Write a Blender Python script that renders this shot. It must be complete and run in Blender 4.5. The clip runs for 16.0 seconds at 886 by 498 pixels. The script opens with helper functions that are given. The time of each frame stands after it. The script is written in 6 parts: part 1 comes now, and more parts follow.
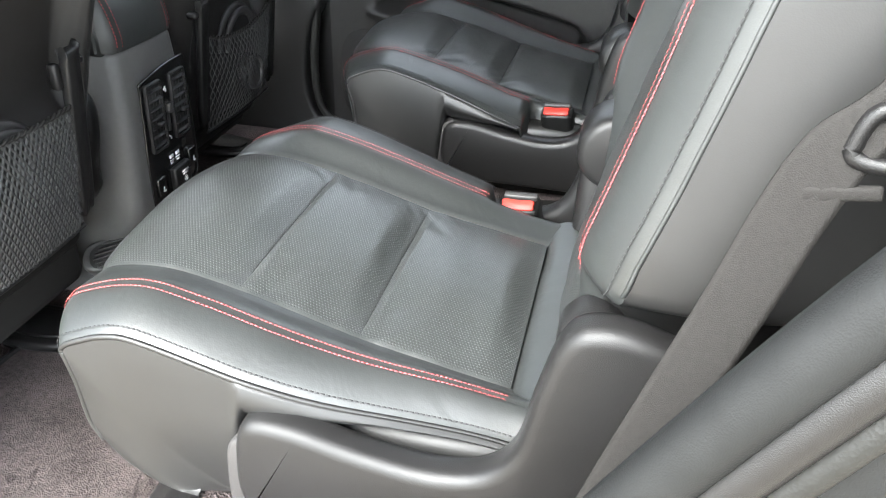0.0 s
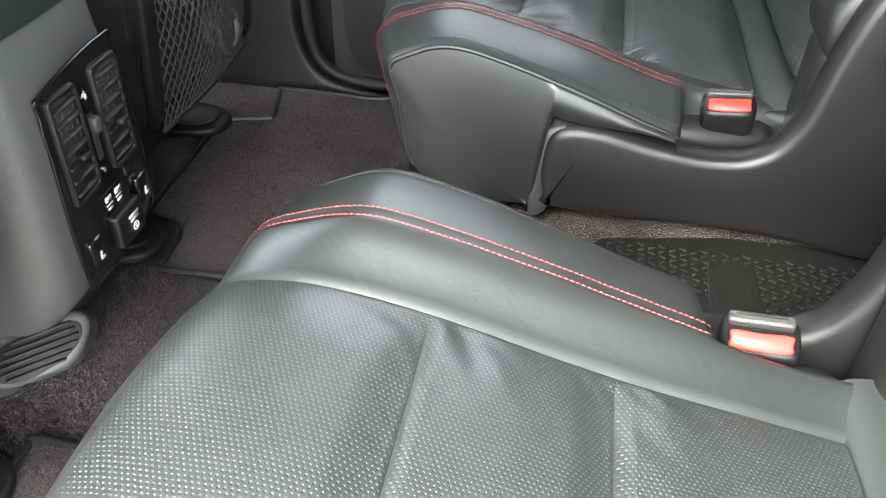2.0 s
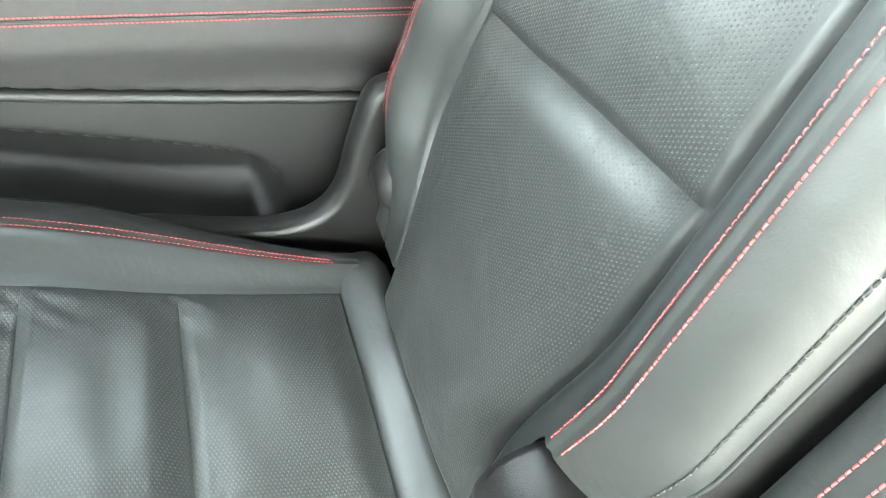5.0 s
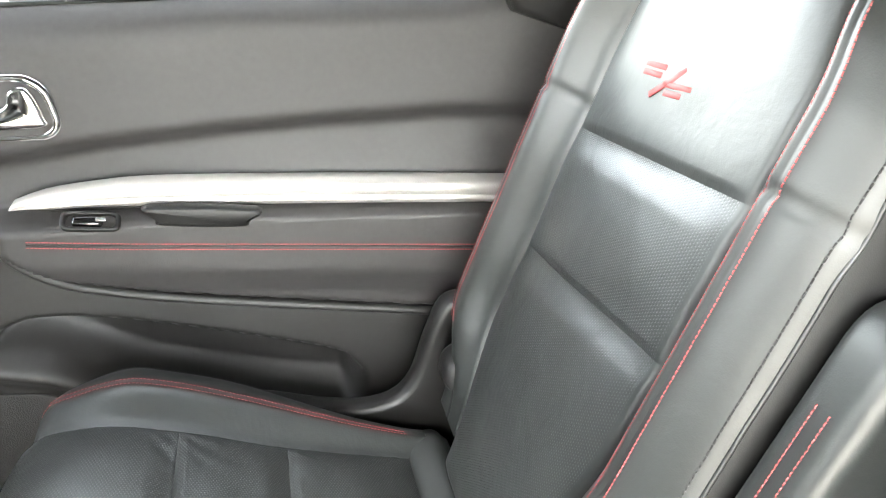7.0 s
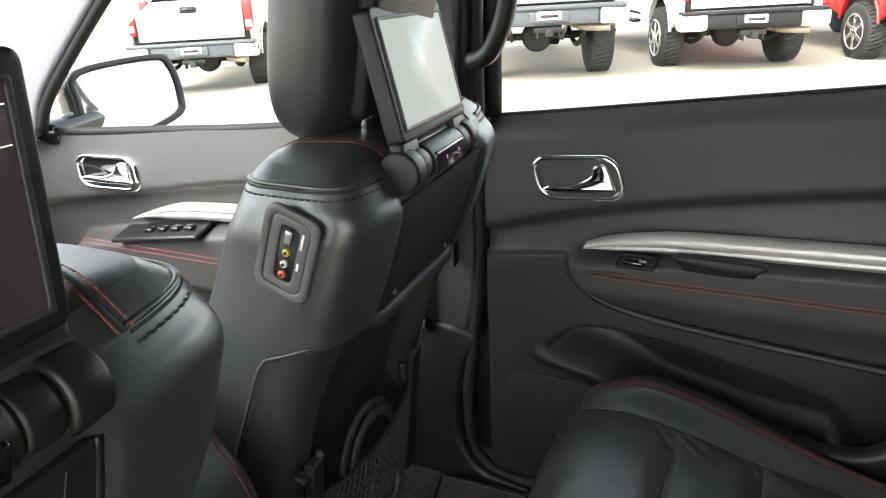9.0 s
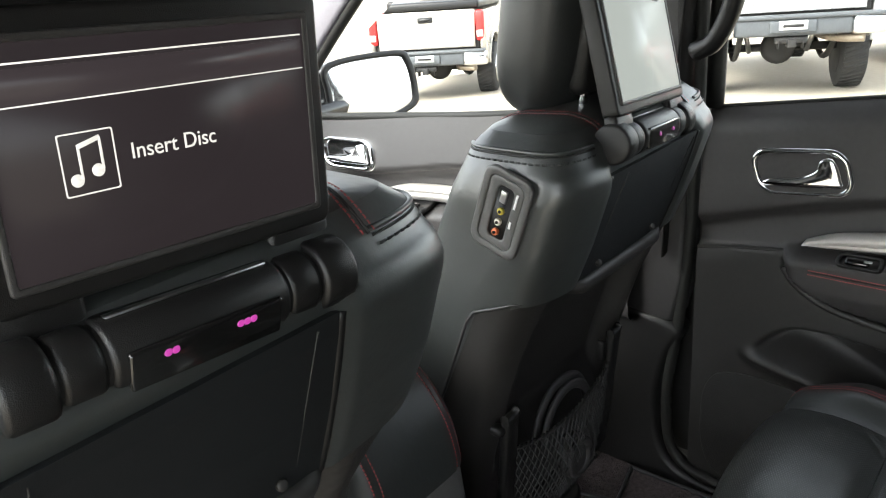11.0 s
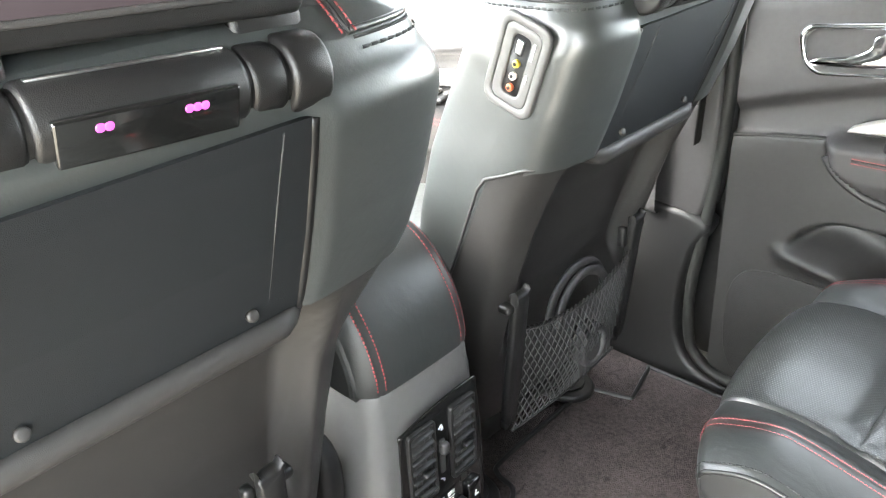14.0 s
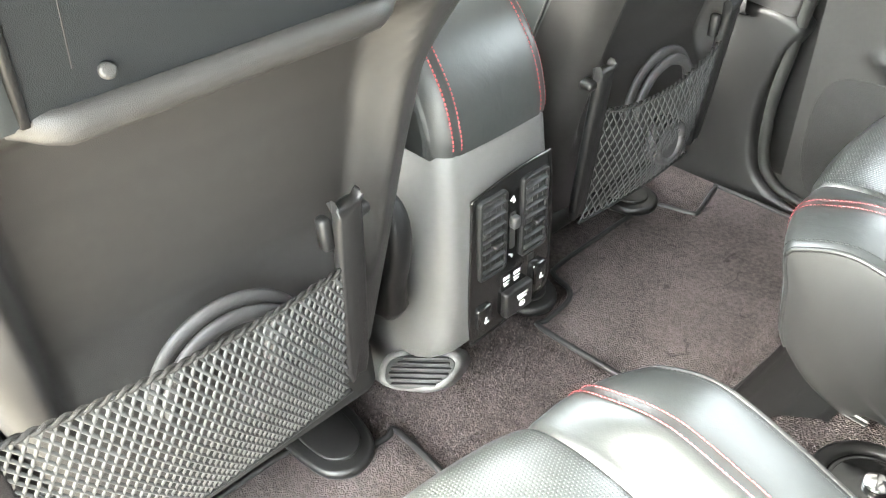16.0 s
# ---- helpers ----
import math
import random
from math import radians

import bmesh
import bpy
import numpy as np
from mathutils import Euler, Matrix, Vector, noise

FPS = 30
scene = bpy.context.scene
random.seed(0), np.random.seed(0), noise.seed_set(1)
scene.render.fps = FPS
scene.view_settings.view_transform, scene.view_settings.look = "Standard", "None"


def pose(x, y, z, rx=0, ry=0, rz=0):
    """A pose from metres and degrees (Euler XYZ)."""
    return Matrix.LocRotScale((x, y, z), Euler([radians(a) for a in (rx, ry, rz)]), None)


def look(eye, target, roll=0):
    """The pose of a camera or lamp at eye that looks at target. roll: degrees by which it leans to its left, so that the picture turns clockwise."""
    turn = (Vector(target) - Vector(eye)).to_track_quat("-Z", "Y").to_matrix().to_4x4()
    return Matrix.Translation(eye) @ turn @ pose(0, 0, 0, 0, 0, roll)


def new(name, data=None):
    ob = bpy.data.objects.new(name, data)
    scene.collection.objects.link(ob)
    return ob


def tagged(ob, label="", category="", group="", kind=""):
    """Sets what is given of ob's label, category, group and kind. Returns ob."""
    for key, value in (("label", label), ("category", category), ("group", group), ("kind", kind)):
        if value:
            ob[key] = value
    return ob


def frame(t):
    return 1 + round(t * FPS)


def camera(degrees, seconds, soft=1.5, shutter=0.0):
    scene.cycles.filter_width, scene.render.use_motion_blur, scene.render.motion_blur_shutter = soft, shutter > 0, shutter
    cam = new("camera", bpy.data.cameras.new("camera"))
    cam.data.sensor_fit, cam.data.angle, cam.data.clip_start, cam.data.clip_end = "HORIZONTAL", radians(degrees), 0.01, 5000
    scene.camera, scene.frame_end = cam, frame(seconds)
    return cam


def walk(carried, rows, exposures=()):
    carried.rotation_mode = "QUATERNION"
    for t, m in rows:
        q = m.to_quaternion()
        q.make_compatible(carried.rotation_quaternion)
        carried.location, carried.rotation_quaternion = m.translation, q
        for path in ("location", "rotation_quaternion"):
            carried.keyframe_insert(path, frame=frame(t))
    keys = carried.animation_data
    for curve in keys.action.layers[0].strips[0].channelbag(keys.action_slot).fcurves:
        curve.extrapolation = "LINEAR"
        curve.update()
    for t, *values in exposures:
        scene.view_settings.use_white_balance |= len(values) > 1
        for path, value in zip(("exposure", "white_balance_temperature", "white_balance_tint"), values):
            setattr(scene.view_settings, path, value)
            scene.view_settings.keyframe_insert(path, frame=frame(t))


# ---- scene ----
cam = camera(59.7, 16.0, 1.15)
PATH = [
    (0, (0.496, -1.085, 0.811), (0.118, 0.583, -0.225), 1.9),
    (0.5, (0.374, -1.007, 0.772), (-0.029, 0.641, -0.287), 1.6),
    (0.7, (0.356, -0.982, 0.773), (-0.04, 0.652, -0.312), 2.0),
    (1, (0.319, -0.92, 0.751), (-0.067, 0.687, -0.375), 1.3),
    (1.5, (0.284, -0.751, 0.734), (-0.084, 0.809, -0.463), 0.4),
    (2, (0.232, -0.598, 0.729), (-0.035, 0.926, -0.538), 1.3),
    (2.5, (0.195, -0.399, 0.705), (0.031, 1.099, -0.609), 1.6),
    (3, (0.152, -0.234, 0.706), (0.128, 1.27, -0.612), 4.2),
    (3.5, (0.159, -0.127, 0.724), (0.222, 1.377, -0.593), 4.9),
    (4, (0.196, -0.065, 0.73), (0.34, 1.447, -0.572), 4.8),
    (4.5, (0.237, -0.03, 0.758), (0.647, 1.46, -0.513), 7.6),
    (5, (0.31, 0.0, 0.892), (0.911, 1.341, -0.465), 10.1),
    (5.2, (0.326, -0.009, 0.896), (0.984, 1.393, -0.369), 12.4),
    (7.3, (0.223, -0.267, 0.996), (0.633, 1.492, 0.138), 6.8),
    (7.5, (0.221, -0.302, 1.0), (0.459, 1.486, 0.137), 5.4),
    (8, (0.227, -0.371, 1.044), (0.098, 1.411, 0.144), 2.4),
    (8.5, (0.227, -0.425, 1.084), (-0.26, 1.317, 0.228), -0.6),
    (9, (0.262, -0.471, 1.109), (-0.523, 1.182, 0.301), -3.0),
    (9.5, (0.291, -0.513, 1.12), (-0.688, 1.042, 0.329), -4.4),
    (10, (0.307, -0.53, 1.121), (-0.806, 0.946, 0.357), -5.0),
    (10.2, (0.307, -0.54, 1.112), (-0.847, 0.906, 0.353), -5.2),
    (12.3, (0.304, -0.54, 1.056), (-0.988, 0.792, 0.311), -4.3),
    (12.5, (0.307, -0.537, 1.049), (-0.989, 0.787, 0.297), -4.3),
    (13, (0.308, -0.528, 1.043), (-0.978, 0.772, 0.233), -3.9),
    (13.5, (0.312, -0.489, 1.013), (-0.988, 0.764, 0.152), -4.5),
    (14, (0.306, -0.504, 0.992), (-0.955, 0.743, 0.067), -4.2),
    (14.5, (0.306, -0.533, 0.899), (-0.927, 0.705, -0.074), -3.6),
    (15, (0.276, -0.569, 0.858), (-0.879, 0.641, -0.238), -1.8),
    (15.5, (0.271, -0.566, 0.859), (-0.92, 0.538, -0.309), -2.5),
    (16, (0.283, -0.552, 0.878), (-0.916, 0.474, -0.35), -3.3),
]
EXPOSURES = [
    (0, 3.93, 6400, 6), (0.5, 4.1, 6400, 6), (1, 4.1, 6450, 6), (2, 4.7, 6550, 4), (2.5, 5.3, 6400, 3), (3, 5.5, 6250, -6), (3.5, 5.68, 6300, -6), (4, 5.85, 6350, -6), (5, 5.98, 6500, -4), (5.5, 5.75, 6550, -2), (6.3, 5.35, 6700, 3), (7.3, 5.22, 6750, 5),
    (7.5, 5.1, 6750, 5), (8, 4.6, 6750, 4), (8.5, 3.95, 6600, 4), (9, 3.15, 6600, 4), (10, 2.6, 6600, 4), (12.5, 4.05, 6600, 6), (13, 4.4, 6700, 6), (13.5, 4.9, 6750, 6), (14, 5.35, 6650, 5), (14.5, 5.8, 6750, 3), (15, 6.15, 6850, 2), (16, 6.23, 6850, 2)]
walk(cam, [(t, look(eye, target, roll)) for t, eye, target, roll in PATH], EXPOSURES)

# ---- world and light ----
world = bpy.data.worlds.new("sky")
scene.world = world
world.use_nodes = True
wt = world.node_tree
sky = wt.nodes.new("ShaderNodeTexSky")
sky.sky_type = "NISHITA"
sky.sun_disc = False
sky.sun_elevation = radians(50)
sky.sun_rotation = radians(200)
sky.air_density, sky.dust_density, sky.ozone_density = 1.0, 2.0, 1.5
veil = wt.nodes.new("ShaderNodeHueSaturation")
veil.inputs["Saturation"].default_value = 0.3
wt.links.new(sky.outputs["Color"], veil.inputs["Color"])
wt.links.new(veil.outputs["Color"], wt.nodes["Background"].inputs["Color"])
wt.nodes["Background"].inputs["Strength"].default_value = 0.15
sun_data = bpy.data.lights.new("sun", "SUN")
sun_data.energy, sun_data.angle, sun_data.color = 1.0, radians(40), (1.0, 0.98, 0.95)
sun = new("sun", sun_data)
sun.matrix_world = look((-2.5, -5, 6), (0, 0, 0))


# ---- materials ----
def creased(t, co, wave):
    """Soft folds and finer creases of worn leather, as a normal."""
    out = None
    for scale, distance, detail, warp in ((16, 0.0035, 3, 1.2), (75, 0.0009, 4, 0.6)):
        n, bp = t.nodes.new("ShaderNodeTexNoise"), t.nodes.new("ShaderNodeBump")
        n.inputs["Scale"].default_value, n.inputs["Detail"].default_value = scale, detail
        n.inputs["Distortion"].default_value = warp
        bp.inputs["Strength"].default_value, bp.inputs["Distance"].default_value = wave, distance
        t.links.new(co.outputs["Object"], n.inputs["Vector"])
        t.links.new(n.outputs["Fac"], bp.inputs["Height"])
        if out:
            t.links.new(out, bp.inputs["Normal"])
        out = bp.outputs["Normal"]
    return out


def material(name, base, rough=0.5, metal=0.0, noise_scale=0, vary=0.0, bump=0.0, bump_scale=400, spec=0.5, coat=0.0, big=3.0, stain=0.0, wave=0.0):
    """A plain surface with grain at a small scale and stains or wear at a large one."""
    m = bpy.data.materials.new(name)
    m.use_nodes = True
    t = m.node_tree
    b = t.nodes["Principled BSDF"]
    b.inputs["Base Color"].default_value = (*base, 1)
    b.inputs["Roughness"].default_value = rough
    b.inputs["Metallic"].default_value = metal
    b.inputs["Specular IOR Level"].default_value = spec
    b.inputs["Coat Weight"].default_value = coat
    co = t.nodes.new("ShaderNodeTexCoord")
    if vary:
        n1, n2 = t.nodes.new("ShaderNodeTexNoise"), t.nodes.new("ShaderNodeTexNoise")
        n1.inputs["Scale"].default_value, n1.inputs["Detail"].default_value = noise_scale or 60, 6
        n2.inputs["Scale"].default_value, n2.inputs["Detail"].default_value = big, 5
        mix, ramp = t.nodes.new("ShaderNodeMath"), t.nodes.new("ShaderNodeMapRange")
        mix.operation = "ADD"
        t.links.new(co.outputs["Object"], n1.inputs["Vector"])
        t.links.new(co.outputs["Object"], n2.inputs["Vector"])
        t.links.new(n1.outputs["Fac"], mix.inputs[0])
        t.links.new(n2.outputs["Fac"], mix.inputs[1])
        ramp.inputs["From Min"].default_value, ramp.inputs["From Max"].default_value = 0.6, 1.4
        ramp.inputs["To Min"].default_value, ramp.inputs["To Max"].default_value = 1 - vary, 1 + vary
        t.links.new(mix.outputs[0], ramp.inputs["Value"])
        mul = t.nodes.new("ShaderNodeMix")
        mul.data_type, mul.blend_type = "RGBA", "MULTIPLY"
        mul.inputs["Factor"].default_value = 1
        mul.inputs["A"].default_value = (*base, 1)
        t.links.new(ramp.outputs["Result"], mul.inputs["B"])
        t.links.new(mul.outputs["Result"], b.inputs["Base Color"])
        rr = t.nodes.new("ShaderNodeMapRange")
        rr.inputs["From Min"].default_value, rr.inputs["From Max"].default_value = 0.3, 0.7
        rr.inputs["To Min"].default_value, rr.inputs["To Max"].default_value = max(0.02, rough - 0.12 * min(1, rough * 2)), min(1, rough + 0.1)
        t.links.new(n2.outputs["Fac"], rr.inputs["Value"])
        t.links.new(rr.outputs["Result"], b.inputs["Roughness"])
    if bump:
        v, bp = t.nodes.new("ShaderNodeTexVoronoi"), t.nodes.new("ShaderNodeBump")
        v.inputs["Scale"].default_value = bump_scale
        bp.inputs["Strength"].default_value, bp.inputs["Distance"].default_value = bump, 0.003 if bump >= 1 else 0.001
        t.links.new(co.outputs["Object"], v.inputs["Vector"])
        t.links.new(v.outputs["Distance"], bp.inputs["Height"])
        t.links.new(bp.outputs["Normal"], b.inputs["Normal"])
        if wave:
            t.links.new(creased(t, co, wave), bp.inputs["Normal"])
    return m


def perforated(name, base, rough, pu, pv, size, stretch=1.0):
    """Leather with rows of small punched holes, laid out in metres by the mesh's own map."""
    m = material(name, base, rough, noise_scale=40, vary=0.15, spec=0.82)
    t = m.node_tree
    b = t.nodes["Principled BSDF"]
    uv, sep = t.nodes.new("ShaderNodeUVMap"), t.nodes.new("ShaderNodeSeparateXYZ")
    t.links.new(uv.outputs["UV"], sep.inputs[0])

    def op(kind, a, c=None):
        n = t.nodes.new("ShaderNodeMath")
        n.operation = kind
        for i, v in enumerate((a, c)):
            if v is None:
                continue
            if isinstance(v, (int, float)):
                n.inputs[i].default_value = v
            else:
                t.links.new(v, n.inputs[i])
        return n.outputs[0]

    row = op("DIVIDE", sep.outputs["Y"], pv)
    rowid = op("FLOOR", row)
    shift = op("MULTIPLY", op("MODULO", rowid, 2.0), 0.5)
    col = op("ADD", op("DIVIDE", sep.outputs["X"], pu), shift)
    dx = op("MULTIPLY", op("SUBTRACT", op("FRACT", col), 0.5), pu)
    dy = op("MULTIPLY", op("SUBTRACT", op("FRACT", row), 0.5), pv * stretch)
    d = op("SQRT", op("ADD", op("MULTIPLY", dx, dx), op("MULTIPLY", dy, dy)))
    mr = t.nodes.new("ShaderNodeMapRange")
    mr.interpolation_type = "SMOOTHSTEP"
    mr.inputs["From Min"].default_value, mr.inputs["From Max"].default_value = size * 0.6, size * 1.05
    t.links.new(d, mr.inputs["Value"])
    edge = op("MULTIPLY", op("SUBTRACT", op("ABSOLUTE", sep.outputs["Y"], 0), 0.134), 400.0)
    solid = op("MINIMUM", op("MAXIMUM", mr.outputs["Result"], edge), 1.0)
    old = b.inputs["Base Color"].links[0].from_socket
    mx = t.nodes.new("ShaderNodeMix")
    mx.data_type = "RGBA"
    mx.inputs["A"].default_value = (0.034, 0.036, 0.035, 1)
    t.links.new(solid, mx.inputs["Factor"])
    t.links.new(old, mx.inputs["B"])
    t.links.new(mx.outputs["Result"], b.inputs["Base Color"])
    bp = t.nodes.new("ShaderNodeBump")
    bp.inputs["Strength"].default_value, bp.inputs["Distance"].default_value = 0.55, 0.0012
    t.links.new(solid, bp.inputs["Height"])
    t.links.new(creased(t, t.nodes.new("ShaderNodeTexCoord"), 0.38), bp.inputs["Normal"])
    t.links.new(bp.outputs["Normal"], b.inputs["Normal"])
    return m


M = {}
M["leather"] = material("black_leather", (0.0175, 0.0192, 0.0187), 0.42, noise_scale=30, vary=0.15, bump=0.05, bump_scale=700, spec=0.72, wave=0.24)
# the same black leather, paler and shinier to stand for light on front seats
M["front_leather"] = material("lightened_black_leather", (0.026, 0.0285, 0.0275), 0.40, noise_scale=30, vary=0.15, bump=0.05, bump_scale=700, spec=1.0, wave=0.25)
M["console"] = material("satin_grey_plastic", (0.0774, 0.0751, 0.0729), 0.42, noise_scale=110, vary=0.12, bump=0.2, bump_scale=1400)
M["shell"] = material("dark_grey_seat_shell", (0.023, 0.0215, 0.0205), 0.45, noise_scale=110, vary=0.2, bump=0.2, bump_scale=1400, spec=0.35)
M["perf"] = perforated("perforated_leather", (0.0185, 0.0203, 0.0197), 0.39, 0.0034, 0.0030, 0.0009)
M["skirt"] = material("black_vinyl", (0.0112, 0.011, 0.0108), 0.46, noise_scale=30, vary=0.2, bump=0.05, bump_scale=900, spec=0.5)
M["plastic"] = material("black_moulded_plastic", (0.00936, 0.009, 0.009), 0.40, noise_scale=90, vary=0.15, bump=0.2, bump_scale=1400, spec=0.35)
M["softpanel"] = material("grey_soft_touch_trim", (0.034, 0.0322, 0.0320), 0.45, noise_scale=120, vary=0.15, bump=0.25, bump_scale=1500, spec=0.4)
M["lowpanel"] = material("black_lower_door_plastic", (0.0187, 0.0179, 0.0174), 0.42, noise_scale=120, vary=0.2, bump=0.25, bump_scale=1500, spec=0.4)
M["cloth"] = material("charcoal_panel_vinyl", (0.00825, 0.00937, 0.0105), 0.65, noise_scale=200, vary=0.2, bump=0.3, bump_scale=1800, spec=0.2)
M["gloss"] = material("gloss_black_plastic", (0.006, 0.006, 0.006), 0.12, noise_scale=20, vary=0.1, coat=0.3)
M["rubber"] = material("black_rubber", (0.012, 0.012, 0.011), 0.6, noise_scale=60, vary=0.25, bump=0.2, bump_scale=500, spec=0.25)
M["carpet"] = material("brown_black_carpet", (0.0748, 0.0612, 0.0595), 0.95, noise_scale=150, vary=0.75, bump=1.0, bump_scale=420, spec=0.1, big=14)
M["mat"] = material("floor_mat_pile", (0.0864, 0.0712, 0.0688), 0.95, noise_scale=160, vary=0.6, bump=1.0, bump_scale=480, spec=0.1, big=9)
M["webbing"] = material("grey_seat_belt_webbing", (0.017, 0.016, 0.015), 0.75, noise_scale=300, vary=0.25, bump=0.3, bump_scale=1200, spec=0.15)
M["buckle"] = material("matt_black_plastic", (0.006, 0.006, 0.006), 0.5, noise_scale=80, vary=0.15, spec=0.2)
M["chrome"] = material("chrome", (0.75, 0.75, 0.75), 0.08, 1.0)
M["satin"] = material("satin_silver", (0.50, 0.475, 0.45), 0.5, 0.6, noise_scale=60, vary=0.06)
M["cord"] = material("grey_black_elastic", (0.046, 0.046, 0.045), 0.45, noise_scale=200, vary=0.3)
M["steel"] = material("steel", (0.45, 0.45, 0.45), 0.3, 1.0)
M["red_thread"] = material("red_thread", (0.33, 0.06, 0.06), 0.6, noise_scale=200, vary=0.2)
M["black_thread"] = material("black_thread", (0.013, 0.0135, 0.0135), 0.7, noise_scale=200, vary=0.2)
M["red_button"] = material("red_button", (0.36, 0.028, 0.02), 0.5, noise_scale=30, vary=0.08, spec=0.25)
M["white_print"] = material("white_print", (0.75, 0.75, 0.75), 0.5)
M["headliner"] = material("black_headliner", (0.05, 0.048, 0.046), 0.9, noise_scale=200, vary=0.08, bump=0.3, bump_scale=900)
M["pillar"] = material("grey_pillar_trim", (0.16, 0.15, 0.165), 0.6, noise_scale=120, vary=0.1, bump=0.2, bump_scale=1400)
M["concrete"] = material("pale_concrete", (0.30, 0.262, 0.205), 0.9, noise_scale=14, vary=0.12, bump=0.3, bump_scale=120, big=0.4)
M["white_paint"] = material("white_car_paint", (0.8, 0.8, 0.79), 0.25, noise_scale=4, vary=0.02, coat=0.6)
M["champagne_paint"] = material("champagne_car_paint", (0.40, 0.37, 0.32), 0.28, 0.2, noise_scale=4, vary=0.03, coat=0.5)
M["lamp_white"] = material("clear_lens", (0.6, 0.55, 0.52), 0.2)
M["plate"] = material("pale_plate", (0.55, 0.55, 0.53), 0.5, noise_scale=60, vary=0.1)
M["bumper_grey"] = material("dark_grey_bumper", (0.06, 0.065, 0.07), 0.5, noise_scale=40, vary=0.2)
M["exhaust_steel"] = material("dull_exhaust_steel", (0.33, 0.28, 0.22), 0.5, 0.6, noise_scale=30, vary=0.25)
M["silver_paint"] = material("silver_car_paint", (0.52, 0.52, 0.51), 0.25, 0.3, noise_scale=4, vary=0.02, coat=0.6)
M["red_paint"] = material("red_car_paint", (0.6, 0.02, 0.02), 0.25, noise_scale=4, vary=0.03, coat=0.6)
M["tyre"] = material("tyre_rubber", (0.02, 0.019, 0.018), 0.8, noise_scale=40, vary=0.3, bump=0.6, bump_scale=60)
M["dark"] = material("dark_underbody", (0.015, 0.014, 0.013), 0.8, noise_scale=20, vary=0.3)
M["rear_blind"] = material("opaque_rear_blind", (0.008, 0.009, 0.009), 0.12, noise_scale=20, vary=0.1)
M["arch"] = material("dull_black_arch_trim", (0.010, 0.0105, 0.0105), 0.62, noise_scale=50, vary=0.25, bump=0.15, bump_scale=900, spec=0.18)
M["grille"] = material("black_speaker_mesh", (0.015, 0.0145, 0.014), 0.6, noise_scale=60, vary=0.25, bump=0.6, bump_scale=480, spec=0.3)
M["lamp_red"] = material("red_lens", (0.55, 0.03, 0.03), 0.15)


def scuffed(m):
    """Brushed carpet: dark curved strokes here and there."""
    t = m.node_tree
    b = t.nodes["Principled BSDF"]
    co, n1, n2 = t.nodes.new("ShaderNodeTexCoord"), t.nodes.new("ShaderNodeTexNoise"), t.nodes.new("ShaderNodeTexNoise")
    n1.inputs["Scale"].default_value, n1.inputs["Detail"].default_value, n1.inputs["Distortion"].default_value = 9, 2, 0.8
    n2.inputs["Scale"].default_value, n2.inputs["Detail"].default_value = 14, 1
    mapping = t.nodes.new("ShaderNodeMapping")
    mapping.inputs["Scale"].default_value = (1.5, 0.8, 1)
    t.links.new(co.outputs["Object"], mapping.inputs["Vector"])
    t.links.new(mapping.outputs["Vector"], n1.inputs["Vector"])
    t.links.new(co.outputs["Object"], n2.inputs["Vector"])

    def op(kind, a, c):
        n = t.nodes.new("ShaderNodeMath")
        n.operation = kind
        for i, v in enumerate((a, c)):
            if isinstance(v, (int, float)):
                n.inputs[i].default_value = v
            else:
                t.links.new(v, n.inputs[i])
        return n.outputs[0]

    line = op("MULTIPLY", op("ABSOLUTE", op("SUBTRACT", n1.outputs["Fac"], 0.5), 0), 45)
    gap = op("MULTIPLY", op("MAXIMUM", op("SUBTRACT", 0.56, n2.outputs["Fac"]), 0), 14)
    keep = op("MINIMUM", op("ADD", op("ADD", line, gap), 0.5), 1.0)
    old = b.inputs["Base Color"].links[0].from_socket
    mx = t.nodes.new("ShaderNodeMix")
    mx.data_type, mx.blend_type = "RGBA", "MULTIPLY"
    mx.inputs["Factor"].default_value = 1
    t.links.new(old, mx.inputs["A"])
    t.links.new(keep, mx.inputs["B"])
    t.links.new(mx.outputs["Result"], b.inputs["Base Color"])
    return m


scuffed(M["mat"])
scuffed(M["carpet"])


def glass(name, tint=(1, 1, 1), rough=0.0):
    m = bpy.data.materials.new(name)
    m.use_nodes = True
    b = m.node_tree.nodes["Principled BSDF"]
    b.inputs["Base Color"].default_value = (*tint, 1)
    b.inputs["Roughness"].default_value = rough
    b.inputs["Transmission Weight"].default_value = 1
    b.inputs["IOR"].default_value = 1.02
    return m


def glowing(name, base, colour, strength):
    m = material(name, base, 0.3)
    b = m.node_tree.nodes["Principled BSDF"]
    b.inputs["Emission Color"].default_value = (*colour, 1)
    b.inputs["Emission Strength"].default_value = strength
    return m


M["glass"] = glass("window_glass", (0.93, 0.95, 0.94))
M["screen"] = glowing("lit_display", (0.008, 0.007, 0.0075), (0.06, 0.046, 0.052), 0.06)
M["screen"].node_tree.nodes["Principled BSDF"].inputs["Specular IOR Level"].default_value = 0.12
M["screen_strip"] = glowing("lit_display_strip", (0.012, 0.010, 0.011), (0.11, 0.085, 0.095), 0.05)
M["screen_strip"].node_tree.nodes["Principled BSDF"].inputs["Specular IOR Level"].default_value = 0.12
M["screen_text"] = glowing("display_lettering", (0.3, 0.3, 0.3), (1.0, 0.95, 0.9), 0.11)
M["infrared"] = glowing("magenta_led", (0.2, 0.02, 0.15), (1.0, 0.10, 0.70), 0.06)


